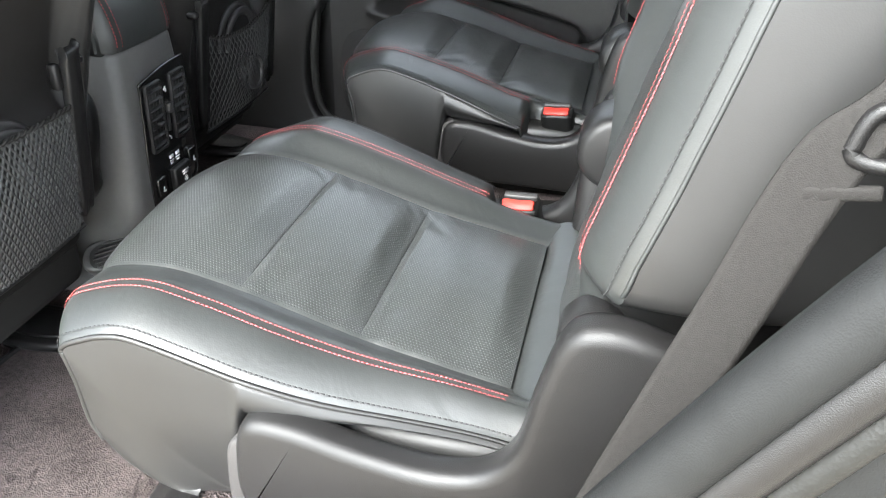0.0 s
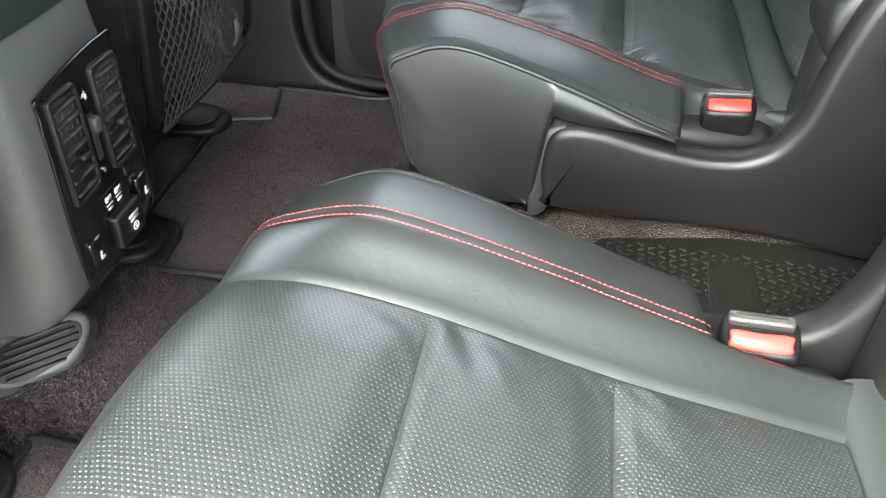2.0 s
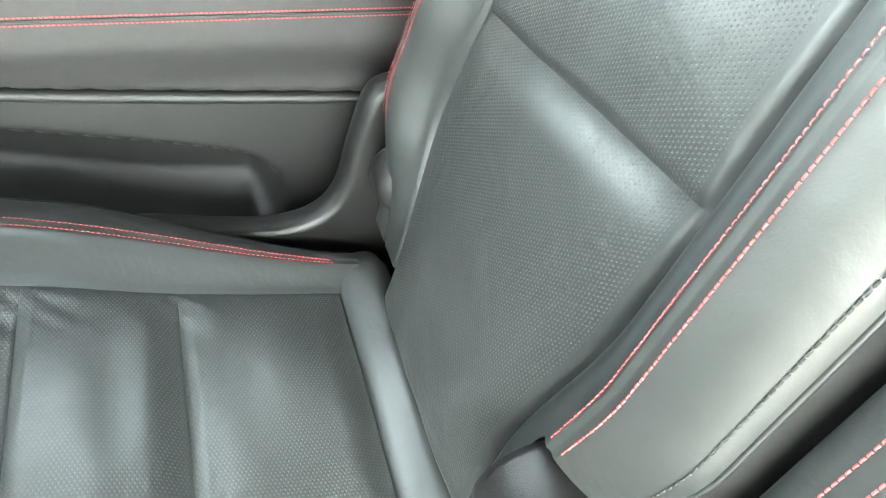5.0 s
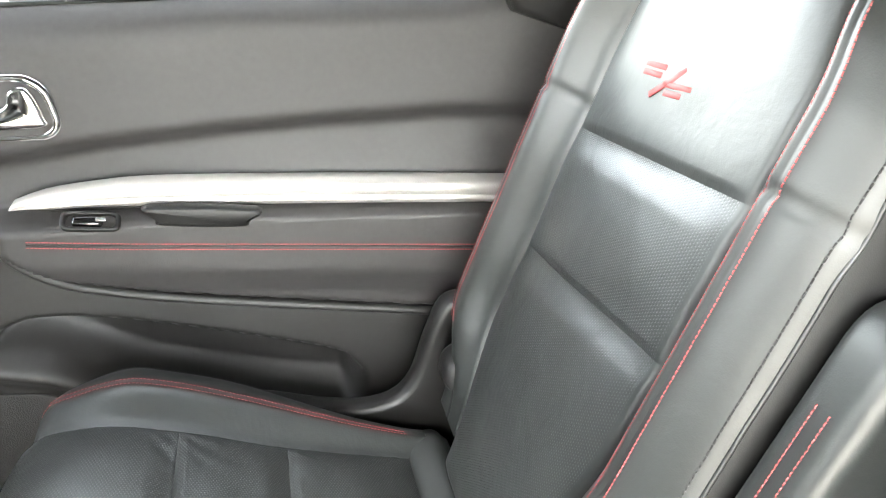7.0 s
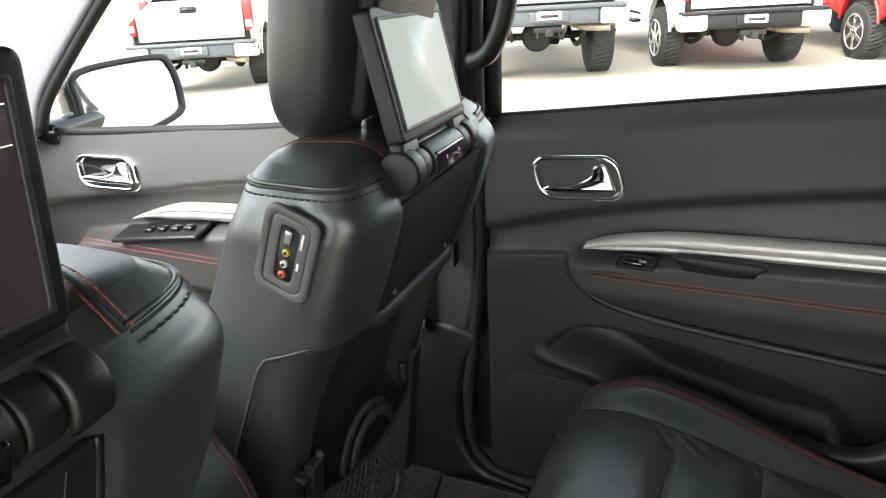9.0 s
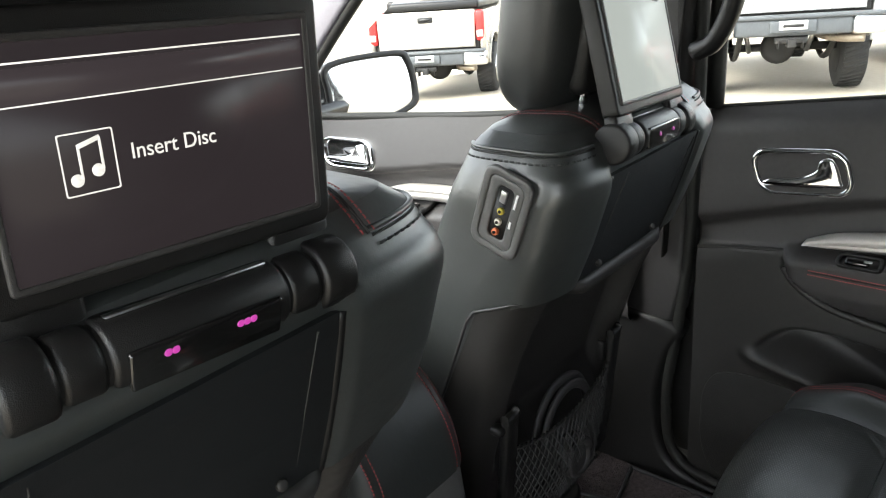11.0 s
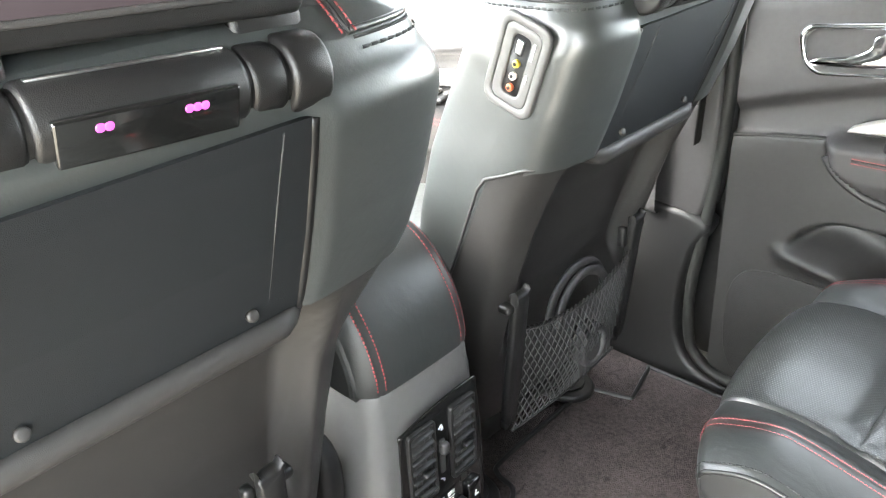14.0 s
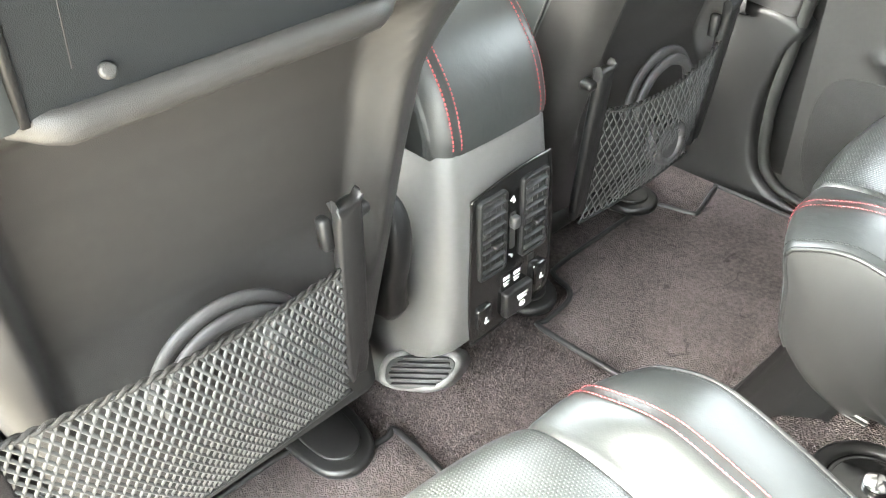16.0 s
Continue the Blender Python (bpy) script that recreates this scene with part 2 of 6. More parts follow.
# ---- building ----
def mesh_of(name, verts, faces, uvs=None):
    me = bpy.data.meshes.new(name)
    me.from_pydata([tuple(map(float, v)) for v in verts], [], faces)
    if uvs is not None:
        lay = me.uv_layers.new(name="UVMap")
        idx = np.empty(len(me.loops), int)
        me.loops.foreach_get("vertex_index", idx)
        lay.data.foreach_set("uv", np.asarray(uvs, float)[idx].ravel())
    me.validate()
    return me


def put(name, me, mat, parent=None, label="", smooth=True):
    if smooth:
        me.polygons.foreach_set("use_smooth", [True] * len(me.polygons))
    me.materials.append(mat)
    ob = new(name, me)
    if parent is not None:
        ob.parent = parent
        ob.matrix_parent_inverse = parent.matrix_world.inverted()
    if label:
        ob["label"] = label
    return ob


def part(name, bm, mat, parent=None, label="", smooth=True):
    me = bpy.data.meshes.new(name)
    bmesh.ops.recalc_face_normals(bm, faces=bm.faces)
    bm.to_mesh(me)
    bm.free()
    return put(name, me, mat, parent, label, smooth)


def thing(name, at, label, category, group="", kind=""):
    e = new(name)
    e.empty_display_size = 0.05
    e.matrix_world = Matrix.Translation(at)
    e.location = at
    bpy.context.view_layer.update()
    return tagged(e, label, category, group, kind)


def box(size, m=None, bevel=0.0, seg=2, bm=None):
    """A block with rounded edges; size in metres, centred, placed by m. Added to bm if given."""
    b = bmesh.new()
    bmesh.ops.create_cube(b, size=1)
    bmesh.ops.scale(b, vec=size, verts=b.verts)
    if bevel:
        bmesh.ops.bevel(b, geom=b.edges[:], offset=min(bevel, min(size) * 0.49), segments=seg, profile=0.5, affect="EDGES")
    if m is not None:
        bmesh.ops.transform(b, matrix=m, verts=b.verts)
    if bm is None:
        return b
    me = bpy.data.meshes.new("tmp")
    b.to_mesh(me)
    b.free()
    bm.from_mesh(me)
    bpy.data.meshes.remove(me)
    return bm


def cyl(r, depth, m=None, seg=24, bevel=0.0, r2=None, bm=None):
    b = bmesh.new()
    bmesh.ops.create_cone(b, cap_ends=True, segments=seg, radius1=r, radius2=r if r2 is None else r2, depth=depth)
    if bevel:
        rim = [e for e in b.edges if abs(e.verts[0].co.z - e.verts[1].co.z) < 1e-6]
        bmesh.ops.bevel(b, geom=rim, offset=bevel, segments=2, profile=0.5, affect="EDGES")
    if m is not None:
        bmesh.ops.transform(b, matrix=m, verts=b.verts)
    if bm is None:
        return b
    me = bpy.data.meshes.new("tmp")
    b.to_mesh(me)
    b.free()
    bm.from_mesh(me)
    bpy.data.meshes.remove(me)
    return bm


def spline(pts, n=8, closed=False):
    """A smooth line through the points (Catmull-Rom), n steps between each two."""
    p = [np.array(q, float) for q in pts]
    k = len(p)
    out = []
    for i in range(k if closed else k - 1):
        a, b, c, d = (p[(i - 1) % k] if closed or i else 2 * p[0] - p[1]), p[i], p[(i + 1) % k], (p[(i + 2) % k] if closed or i + 2 < k else 2 * p[-1] - p[-2])
        for j in range(n):
            s = j / n
            out.append(0.5 * (2 * b + (c - a) * s + (2 * a - 5 * b + 4 * c - d) * s * s + (3 * b - a - 3 * c + d) * s**3))
    if not closed:
        out.append(p[-1])
    return np.array(out)


def tube(pts, r, seg=8, closed=False, flat=1.0, bm=None, n=6, up=(0, 0, 1)):
    """A round or flattened cord along a smooth line."""
    q = spline(pts, n, closed)
    k = len(q)
    b = bm or bmesh.new()
    rings = []
    for i in range(k):
        d = q[(i + 1) % k] - q[i - 1] if closed or 0 < i < k - 1 else (q[1] - q[0] if i == 0 else q[-1] - q[-2])
        d = Vector(d).normalized()
        a = d.cross(Vector(up))
        a = (a if a.length > 1e-4 else d.cross(Vector((1, 0, 0)))).normalized()
        c = a.cross(d)
        rings.append([b.verts.new(Vector(q[i]) + r * (math.cos(2 * math.pi * j / seg) * a + flat * math.sin(2 * math.pi * j / seg) * c)) for j in range(seg)])
    for i in range(k if closed else k - 1):
        for j in range(seg):
            b.faces.new((rings[i][j], rings[i][(j + 1) % seg], rings[(i + 1) % k][(j + 1) % seg], rings[(i + 1) % k][j]))
    if not closed:
        b.faces.new(rings[0][::-1])
        b.faces.new(rings[-1])
    return b


def outline(pts, n=6, closed=True):
    return [tuple(p) for p in spline(pts, n, closed)]


def slab(pts, depth, m=None, bevel=0.0, seg=2, bm=None):
    """An outline in the local xy plane given depth along z, with rounded rims."""
    b = bmesh.new()
    vs = [b.verts.new((p[0], p[1], 0)) for p in pts]
    f = b.faces.new(vs)
    r = bmesh.ops.extrude_face_region(b, geom=[f])
    bmesh.ops.translate(b, vec=(0, 0, depth), verts=[v for v in r["geom"] if isinstance(v, bmesh.types.BMVert)])
    if bevel:
        rim = [e for e in b.edges if abs(e.verts[0].co.z - e.verts[1].co.z) < 1e-6]
        bmesh.ops.bevel(b, geom=rim, offset=bevel, segments=seg, profile=0.5, affect="EDGES")
    if m is not None:
        bmesh.ops.transform(b, matrix=m, verts=b.verts)
    if bm is None:
        return b
    me = bpy.data.meshes.new("tmp")
    b.to_mesh(me)
    b.free()
    bm.from_mesh(me)
    bpy.data.meshes.remove(me)
    return bm


def roundrect(w, h, r, n=5):
    out = []
    for cx, cy, a0 in ((w / 2 - r, h / 2 - r, 0), (-w / 2 + r, h / 2 - r, 90), (-w / 2 + r, -h / 2 + r, 180), (w / 2 - r, -h / 2 + r, 270)):
        for i in range(n + 1):
            a = radians(a0 + 90 * i / n)
            out.append((cx + r * math.cos(a), cy + r * math.sin(a)))
    return out


def frame_ring(outer, inner, depth, m=None, bm=None):
    """A rim between two outlines with the same count of points."""
    b = bm or bmesh.new()
    k = len(outer)
    mm = m or Matrix()
    lay = [[b.verts.new(mm @ Vector((*p[:2], z))) for p in ring] for ring, z in ((outer, 0), (outer, depth * 0.75), ([(o[0] * 0.8 + i[0] * 0.2, o[1] * 0.8 + i[1] * 0.2) for o, i in zip(outer, inner)], depth), ([(o[0] * 0.2 + i[0] * 0.8, o[1] * 0.2 + i[1] * 0.8) for o, i in zip(outer, inner)], depth), (inner, depth * 0.75), (inner, 0))]
    for a, c in zip(lay, lay[1:]):
        for i in range(k):
            b.faces.new((a[i], a[(i + 1) % k], c[(i + 1) % k], c[i]))
    return b


def patch(name, fn, us, vs, mat, parent=None, label="", uv=True, flip=False):
    """A surface fn(u, v) over the given steps as one mesh, mapped in metres."""
    verts, uvs = [], []
    for u in us:
        for v in vs:
            verts.append(fn(u, v))
            uvs.append((u, v))
    k = len(vs)
    faces = []
    for i in range(len(us) - 1):
        for j in range(k - 1):
            q = (i * k + j, i * k + j + 1, (i + 1) * k + j + 1, (i + 1) * k + j)
            faces.append(q[::-1] if flip else q)
    return put(name, mesh_of(name, verts, faces, uvs if uv else None), mat, parent, label)


def stitches(name, line, normals, mat, parent, pitch=0.0044, length=0.0034, w=0.0007, lift=0.0007, label=""):
    """A row of short thread stitches along a line."""
    line = np.asarray(line, float)
    seg = np.linalg.norm(np.diff(line, axis=0), axis=1)
    s = np.r_[0, np.cumsum(seg)]
    verts, faces = [], []

    def at(a):
        return np.array([np.interp(a, s, line[:, i]) for i in range(3)])

    def nor(a):
        n = np.array([np.interp(a, s, np.asarray(normals)[:, i]) for i in range(3)])
        return n / max(np.linalg.norm(n), 1e-9)

    a = 0.0
    while a + length < s[-1]:
        p, q, n = at(a), at(a + length), nor(a)
        d = (q - p) / max(np.linalg.norm(q - p), 1e-9)
        side = np.cross(d, n)
        k = len(verts)
        for e, hgt in ((0.0, 0.0), (0.25, 1.0), (0.75, 1.0), (1.0, 0.0)):
            c = p + (q - p) * e + n * (lift + 0.0006 * hgt)
            verts += [c - side * w, c + n * 0.0005, c + side * w]
        for r in range(3):
            faces += [(k + 3 * r, k + 3 * r + 1, k + 3 * r + 4, k + 3 * r + 3), (k + 3 * r + 1, k + 3 * r + 2, k + 3 * r + 5, k + 3 * r + 4)]
        a += pitch
    return put(name, mesh_of(name, verts, faces), mat, parent, label)


def steps(*stops):
    """Even steps between stops: steps((0, 10), (1, 5), (2,)) gives 10 steps from 0 to 1, 5 from 1 to 2."""
    out = []
    for a, b in zip(stops, stops[1:]):
        out += list(np.linspace(a[0], b[0], a[1], endpoint=False))
    return out + [stops[-1][0]]


def smooth01(x):
    x = min(1.0, max(0.0, x))
    return x * x * (3 - 2 * x)


def along(fn, us, v, eps=1e-3):
    """Points and normals of a surface along u at one v, or along pairs (u, v)."""
    pts, nor = [], []
    for u in us:
        w = v(u) if callable(v) else v
        p = np.array(fn(u, w))
        n = np.cross(np.array(fn(u + eps, w)) - p, np.array(fn(u, w + eps)) - p)
        pts.append(p)
        nor.append(n / max(np.linalg.norm(n), 1e-12))
    return np.array(pts), np.array(nor)


# ---- the lot outside ----
def lot_z(x, y):
    """The lot falls away gently beside the car and towards its front."""
    z = -0.5 - 0.055 * (min(y, 20) - 0.8) if y > 0.8 else -0.5
    return z - 0.07 * min(12.0, max(0.0, -3 - x)) * smooth01((y - 1) / 4)


def build_ground():
    ys = [-800, -40, -5, 0.8, 3, 6, 10, 14, 20, 40, 200, 800]
    xs = [-800, -100, -30, -15, -8, -3, -2, 0, 2, 4, 8, 15, 30, 100, 800]
    verts = [(x, y, lot_z(x, y)) for y in ys for x in xs]
    k = len(xs)
    faces = [(j * k + i, j * k + i + 1, (j + 1) * k + i + 1, (j + 1) * k + i) for j in range(len(ys) - 1) for i in range(k - 1)]
    ob = put("ground", mesh_of("ground", verts, faces), M["concrete"])
    tagged(ob, "pale weathered concrete of a car lot", "ground", kind="structure")


build_ground()


def pickup(x, y, label, paint, bumper_dark=True, lift=0.0, covered=False):
    """A pickup truck seen from behind: its rear bumper's middle is at x, y, and it faces away."""
    t = thing("pickup_truck", (0, 0, 0), label, "truck", "parked trucks")
    body, dark, chrome, tyre = M[paint], M["dark"], M["chrome"], M["tyre"]
    up = 0.36 + lift
    # bed side panels with cut-out wheel openings, seen from the side
    for sx in (-1, 1):
        ring = [(0.1, up + 0.28), (0.12, up + 0.9), (2.15, up + 0.93), (2.15, up + 0.26)]
        ring += [(0.95 + 0.52 * math.cos(radians(a)), 0.42 + lift * 0.4 + 0.52 * math.sin(radians(a))) for a in range(12, 169, 13)]
        m = Matrix(((0, 0, sx, sx * 0.86), (1, 0, 0, 0), (0, 1, 0, 0), (0, 0, 0, 1)))
        part("bed_side", slab(ring, 0.08, m, 0.025, 3), body, t)
        part("fender_lip", tube([(sx * 0.945, 0.95 + 0.52 * math.cos(radians(a)), 0.42 + lift * 0.4 + 0.52 * math.sin(radians(a))) for a in range(8, 175, 15)], 0.02, 8), body, t)
        part("wheel_well", box((0.3, 1.1, 0.5), Matrix.Translation((sx * 0.7, 0.95, up + 0.42)), 0.05), dark, t)
    part("bed_floor", box((1.7, 2.0, 0.2), Matrix.Translation((0, 1.15, up + 0.42)), 0.03), dark, t)
    if covered:
        part("bed_cover", box((1.7, 2.0, 0.14), Matrix.Translation((0, 1.14, up + 1.0)), 0.05, 3), M["plastic"], t, "dark bed cover")
    tail = [(-0.78, 0.36), (-0.79, 0.9), (-0.76, 0.93), (0.76, 0.93), (0.79, 0.9), (0.78, 0.36)]
    tg = part("tailgate", slab(tail, 0.07, Matrix(((1, 0, 0, 0), (0, 0, -1, 0.165), (0, 1, 0, up), (0, 0, 0, 1))), 0.022, 3), body, t)
    part("tailgate_handle", box((0.24, 0.03, 0.09), Matrix.Translation((0, 0.085, up + 0.8)), 0.015, 3), M["plastic"], tg)
    part("handle_pull", box((0.16, 0.02, 0.035), Matrix.Translation((0, 0.068, up + 0.805)), 0.01), M["gloss"], tg)
    for zz in (0.46, 0.66):
        part("tailgate_crease", box((1.3, 0.014, 0.02), Matrix.Translation((0, 0.094, up + zz)), 0.006), body, tg)
    for sx in (-1, 1):
        lamp = part("tail_lamp", box((0.13, 0.12, 0.46), pose(sx * 0.865, 0.145, up + 0.68, 6, 0, 0), 0.03, 3), M["lamp_red"], t)
        part("reversing_lens", box((0.1, 0.03, 0.1), pose(sx * 0.865, 0.085, up + 0.56, 6, 0, 0), 0.012), M["lamp_white"], lamp)
    # bumper: a stepped middle between bright ends
    bm = bmesh.new()
    box((1.24, 0.16, 0.2), Matrix.Translation((0, 0.03, up + 0.2)), 0.03, 3, bm=bm)
    box((1.9, 0.2, 0.05), Matrix.Translation((0, 0.02, up + 0.31)), 0.018, 3, bm=bm)
    box((0.5, 0.06, 0.14), Matrix.Translation((0, -0.05, up + 0.2)), 0.02, 3, bm=bm)
    bp = part("bumper", bm, M["bumper_grey"] if bumper_dark else M["plastic"], t)
    part("plate", box((0.3, 0.012, 0.1), pose(0, -0.084, up + 0.22, -6, 0, 0), 0.004), M["plate"], bp)
    part("plate_bars", box((0.22, 0.004, 0.035), pose(0, -0.0915, up + 0.215, -6, 0, 0)), M["dark"], bp)
    for sx in (-1, 1):
        part("bumper_end", box((0.38, 0.2, 0.21), pose(sx * 0.80, 0.02, up + 0.195, 0, 0, sx * 6), 0.05, 4), chrome if bumper_dark else body, bp)
    h = bmesh.new()
    box((0.34, 0.12, 0.07), Matrix.Translation((0, 0.03, up + 0.05)), 0.012, bm=h)
    box((0.09, 0.2, 0.09), Matrix.Translation((0, 0.0, up + 0.02)), 0.008, bm=h)
    for sx in (-1, 1):
        box((0.012, 0.14, 0.1), Matrix.Translation((sx * 0.13, 0.03, up + 0.0)), 0.004, bm=h)
    part("hitch", h, dark, t)
    za = 0.4 + lift * 0.4
    ax = cyl(0.05, 1.6, pose(0, 0.95, za, 0, 90, 0), 16)
    cyl(0.2, 0.2, pose(0, 0.9, za, 90, 0, 0), 20, 0.06, bm=ax)
    part("rear_axle", ax, dark, t)
    for sx in (-1, 1):
        sp = tube([(sx * 0.52, 0.2, up + 0.1), (sx * 0.52, 0.6, za - 0.06), (sx * 0.52, 1.0, za - 0.1), (sx * 0.52, 1.6, up + 0.06)], 0.035, 8)
        part("leaf_spring", sp, dark, t)
        part("shock_absorber", cyl(0.03, 0.42, pose(sx * 0.38, 0.82, za + 0.14, 20, sx * 14, 0), 12), M["steel"], t)
    part("underbody", box((1.3, 4.6, 0.22), Matrix.Translation((0, 2.6, up + 0.22)), 0.04), dark, t)
    part("spare_wheel", cyl(0.36, 0.2, Matrix.Translation((0, 0.75, up + 0.16)), 28, 0.05), tyre, t)
    part("exhaust", tube([(0.42, 0.9, up + 0.07), (0.45, 0.35, up + 0.05), (0.62, 0.14, up + 0.04), (0.78, 0.06, up + 0.04)], 0.048, 12), M["exhaust_steel"], t)
    cab = slab([(2.2, up + 0.2), (2.2, up + 1.0), (2.35, up + 1.55), (2.6, up + 1.62), (3.7, up + 1.6), (4.25, up + 1.04), (5.5, up + 0.96), (5.62, up + 0.8), (5.62, up + 0.25), (5.1, up + 0.2), (4.95, up + 0.44), (4.6, up + 0.56), (4.25, up + 0.44), (4.1, up + 0.2)], 1.8, Matrix(((0, 0, 1, -0.9), (1, 0, 0, 0), (0, 1, 0, 0), (0, 0, 0, 1))), 0.07, 3)
    part("cab", cab, body, t)
    part("rear_window", box((1.3, 0.03, 0.4), pose(0, 2.272, up + 1.27, -15, 0, 0), 0.01), M["gloss"], t)
    for sx in (-1, 1):
        part("side_window", box((0.02, 1.5, 0.4), Matrix.Translation((sx * 0.9, 3.15, up + 1.26)), 0.008), M["gloss"], t)
        part("door_line", box((0.006, 0.012, 0.75), Matrix.Translation((sx * 0.902, 3.2, up + 0.6))), M["dark"], t)
        part("running_board", box((0.14, 2.0, 0.05), Matrix.Translation((sx * 0.96, 3.0, up + 0.1)), 0.02), M["plastic"], t)
        for yy in (0.95, 4.6):
            m = pose(sx * 0.83, yy, 0.4, 0, 90, 0)
            ty = part("wheel", cyl(0.4, 0.29, m, 40, 0.045), tyre, t)
            tread = bmesh.new()
            for a in range(40):
                box((0.26, 0.03, 0.02), pose(sx * 0.83, yy, 0.4, a * 9, 0, 0) @ Matrix.Translation((0, 0, 0.398)) @ pose(0, 0, 0, 0, 0, 18), bm=tread)
            part("tread", tread, tyre, ty)
            part("rim", cyl(0.25, 0.3, m, 28, 0.02), M["dark"], ty)
            hub = bmesh.new()
            for a in range(6):
                box((0.012, 0.06, 0.2), pose(sx * 0.985, yy, 0.4, a * 60, 0, 0) @ Matrix.Translation((0, 0, 0.13)), 0.004, bm=hub)
            cyl(0.08, 0.03, pose(sx * 0.985, yy, 0.4, 0, 90, 0), 20, 0.008, bm=hub)
            tube([(sx * 0.985, yy + 0.24 * math.cos(a), 0.4 + 0.24 * math.sin(a)) for a in np.linspace(0, 2 * math.pi, 20, endpoint=False)], 0.014, 6, True, n=2, bm=hub)
            part("spokes", hub, M["chrome"], ty)
    t.matrix_world = Matrix.Translation((x, y, lot_z(x, y))) @ pose(0, 0, 0, -3.1, 0, 26.5)
    return t


pickup(-8.08, 8.99, "champagne pickup truck with red tail lamps and a dark bed cover", "champagne_paint", True, 0.08, True)
pickup(-2.59, 9.04, "light silver pickup truck with a dark step bumper", "silver_paint", True, 0.24)
pickup(-0.35, 10.7, "white pickup truck with a white bumper and chrome wheels", "white_paint", False, 0.1)
pickup(2.2, 12.1, "red pickup truck with a chrome bumper", "red_paint", True, 0.15)
pickup(4.8, 13.4, "white pickup truck parked at the end of the row", "white_paint", True, 0.1)


# ---- floor ----
FLOOR = [(-1.6, -0.02), (-0.06, -0.012), (-0.02, -0.005), (0.0, 0.02), (0.03, 0.07), (0.09, 0.14), (0.13, 0.168), (0.18, 0.176), (0.6, 0.18), (1.6, 0.18)]


def floor_z(x):
    return float(np.interp(x, [p[0] for p in FLOOR], [p[1] for p in FLOOR]))


def build_floor():
    us = steps((-1.6, 20), (-0.06, 40), (0.2, 10), (1.6,))
    vs = list(np.linspace(-0.8, 0.8, 41))

    def fn(x, y):
        hump = 0.03 * math.exp(-((y / 0.13) ** 2)) * smooth01((-0.12 - x) / 0.2)
        return (x, y, floor_z(x) + hump + 0.0015 * math.sin(x * 61 + y * 23))

    ob = patch("floor", fn, us, vs, M["carpet"], uv=False)
    tagged(ob, "brown-black car carpet, brushed and dusty", "floor", kind="structure")
    for nm, pts in (("step_trim_far", [(0.0, 0.12), (0.0, 0.74), (0.14, 0.74), (0.14, 0.12)]), ("step_trim_near", [(0.0, -0.74), (0.0, -0.12), (0.14, -0.12), (0.14, -0.74)])):
        ys = np.linspace(pts[0][1], pts[1][1], 9)
        o = patch(nm, lambda x, y: (x, y, floor_z(x) + 0.007), steps((-0.015, 30), (0.14,)), list(ys), M["plastic"], uv=False)
        tagged(o, "black moulded plastic riser under a rear seat", "trim", kind="structure")


build_floor()


def floor_mat(sy, label):
    """A carpet mat with a bound edge, cut out round a seat rail cap."""
    pts = [(-0.02, 0.19), (-0.02, 0.69), (-0.15, 0.70), (-0.315, 0.70), (-0.325, 0.69), (-0.305, 0.60), (-0.315, 0.585), (-0.385, 0.56), (-0.39, 0.50), (-0.39, 0.30), (-0.375, 0.265), (-0.335, 0.255), (-0.315, 0.225), (-0.31, 0.17), (-0.295, 0.15), (-0.06, 0.165)]
    pts = [(x, y * sy) for x, y in pts]
    e = thing("floor_mat", (-0.2, 0.42 * sy, 0), label, "floor mat", "floor mats")
    q = outline(pts, 4)
    part("carpet_top", slab(q, 0.008, Matrix.Translation((0, 0, -0.006)), 0.002), M["mat"], e)
    part("binding", tube([(p[0], p[1], 0.002) for p in pts], 0.005, 6, True), M["skirt"], e, "black bound edge")


floor_mat(1, "dark brown carpet floor mat with scuff marks and bound edge")
floor_mat(-1, "dark brown carpet floor mat behind the driver seat")


def rail_cap(x, y, label):
    e = thing("seat_rail_cap", (x, y, 0), label, "cap", "seat rail caps")
    part("base", slab(outline([(x - 0.09, y - 0.045), (x + 0.02, y - 0.045), (x + 0.055, y), (x + 0.02, y + 0.045), (x - 0.09, y + 0.045)], 6), 0.018, Matrix.Translation((0, 0, 0.0)), 0.006), M["plastic"], e)
    part("lid", slab(outline([(x - 0.07, y - 0.03), (x + 0.01, y - 0.03), (x + 0.035, y), (x + 0.01, y + 0.03), (x - 0.07, y + 0.03)], 6), 0.006, Matrix.Translation((0, 0, 0.018)), 0.002), M["plastic"], e)
    part("rail", box((0.12, 0.035, 0.05), Matrix.Translation((x - 0.12, y, 0.03)), 0.006), M["gloss"], e)
    part("clip", tube([(x - 0.07, y - 0.02, 0.02), (x - 0.075, y - 0.02, 0.075), (x - 0.075, y + 0.015, 0.08), (x - 0.07, y + 0.015, 0.05)], 0.0025, 6), M["steel"], e)


rail_cap(-0.342, -0.23, "black plastic seat rail end cap on the carpet")
rail_cap(-0.375, 0.19, "black plastic seat rail end cap beside the console")
rail_cap(-0.42, 0.54, "black seat rail end under the passenger seat")


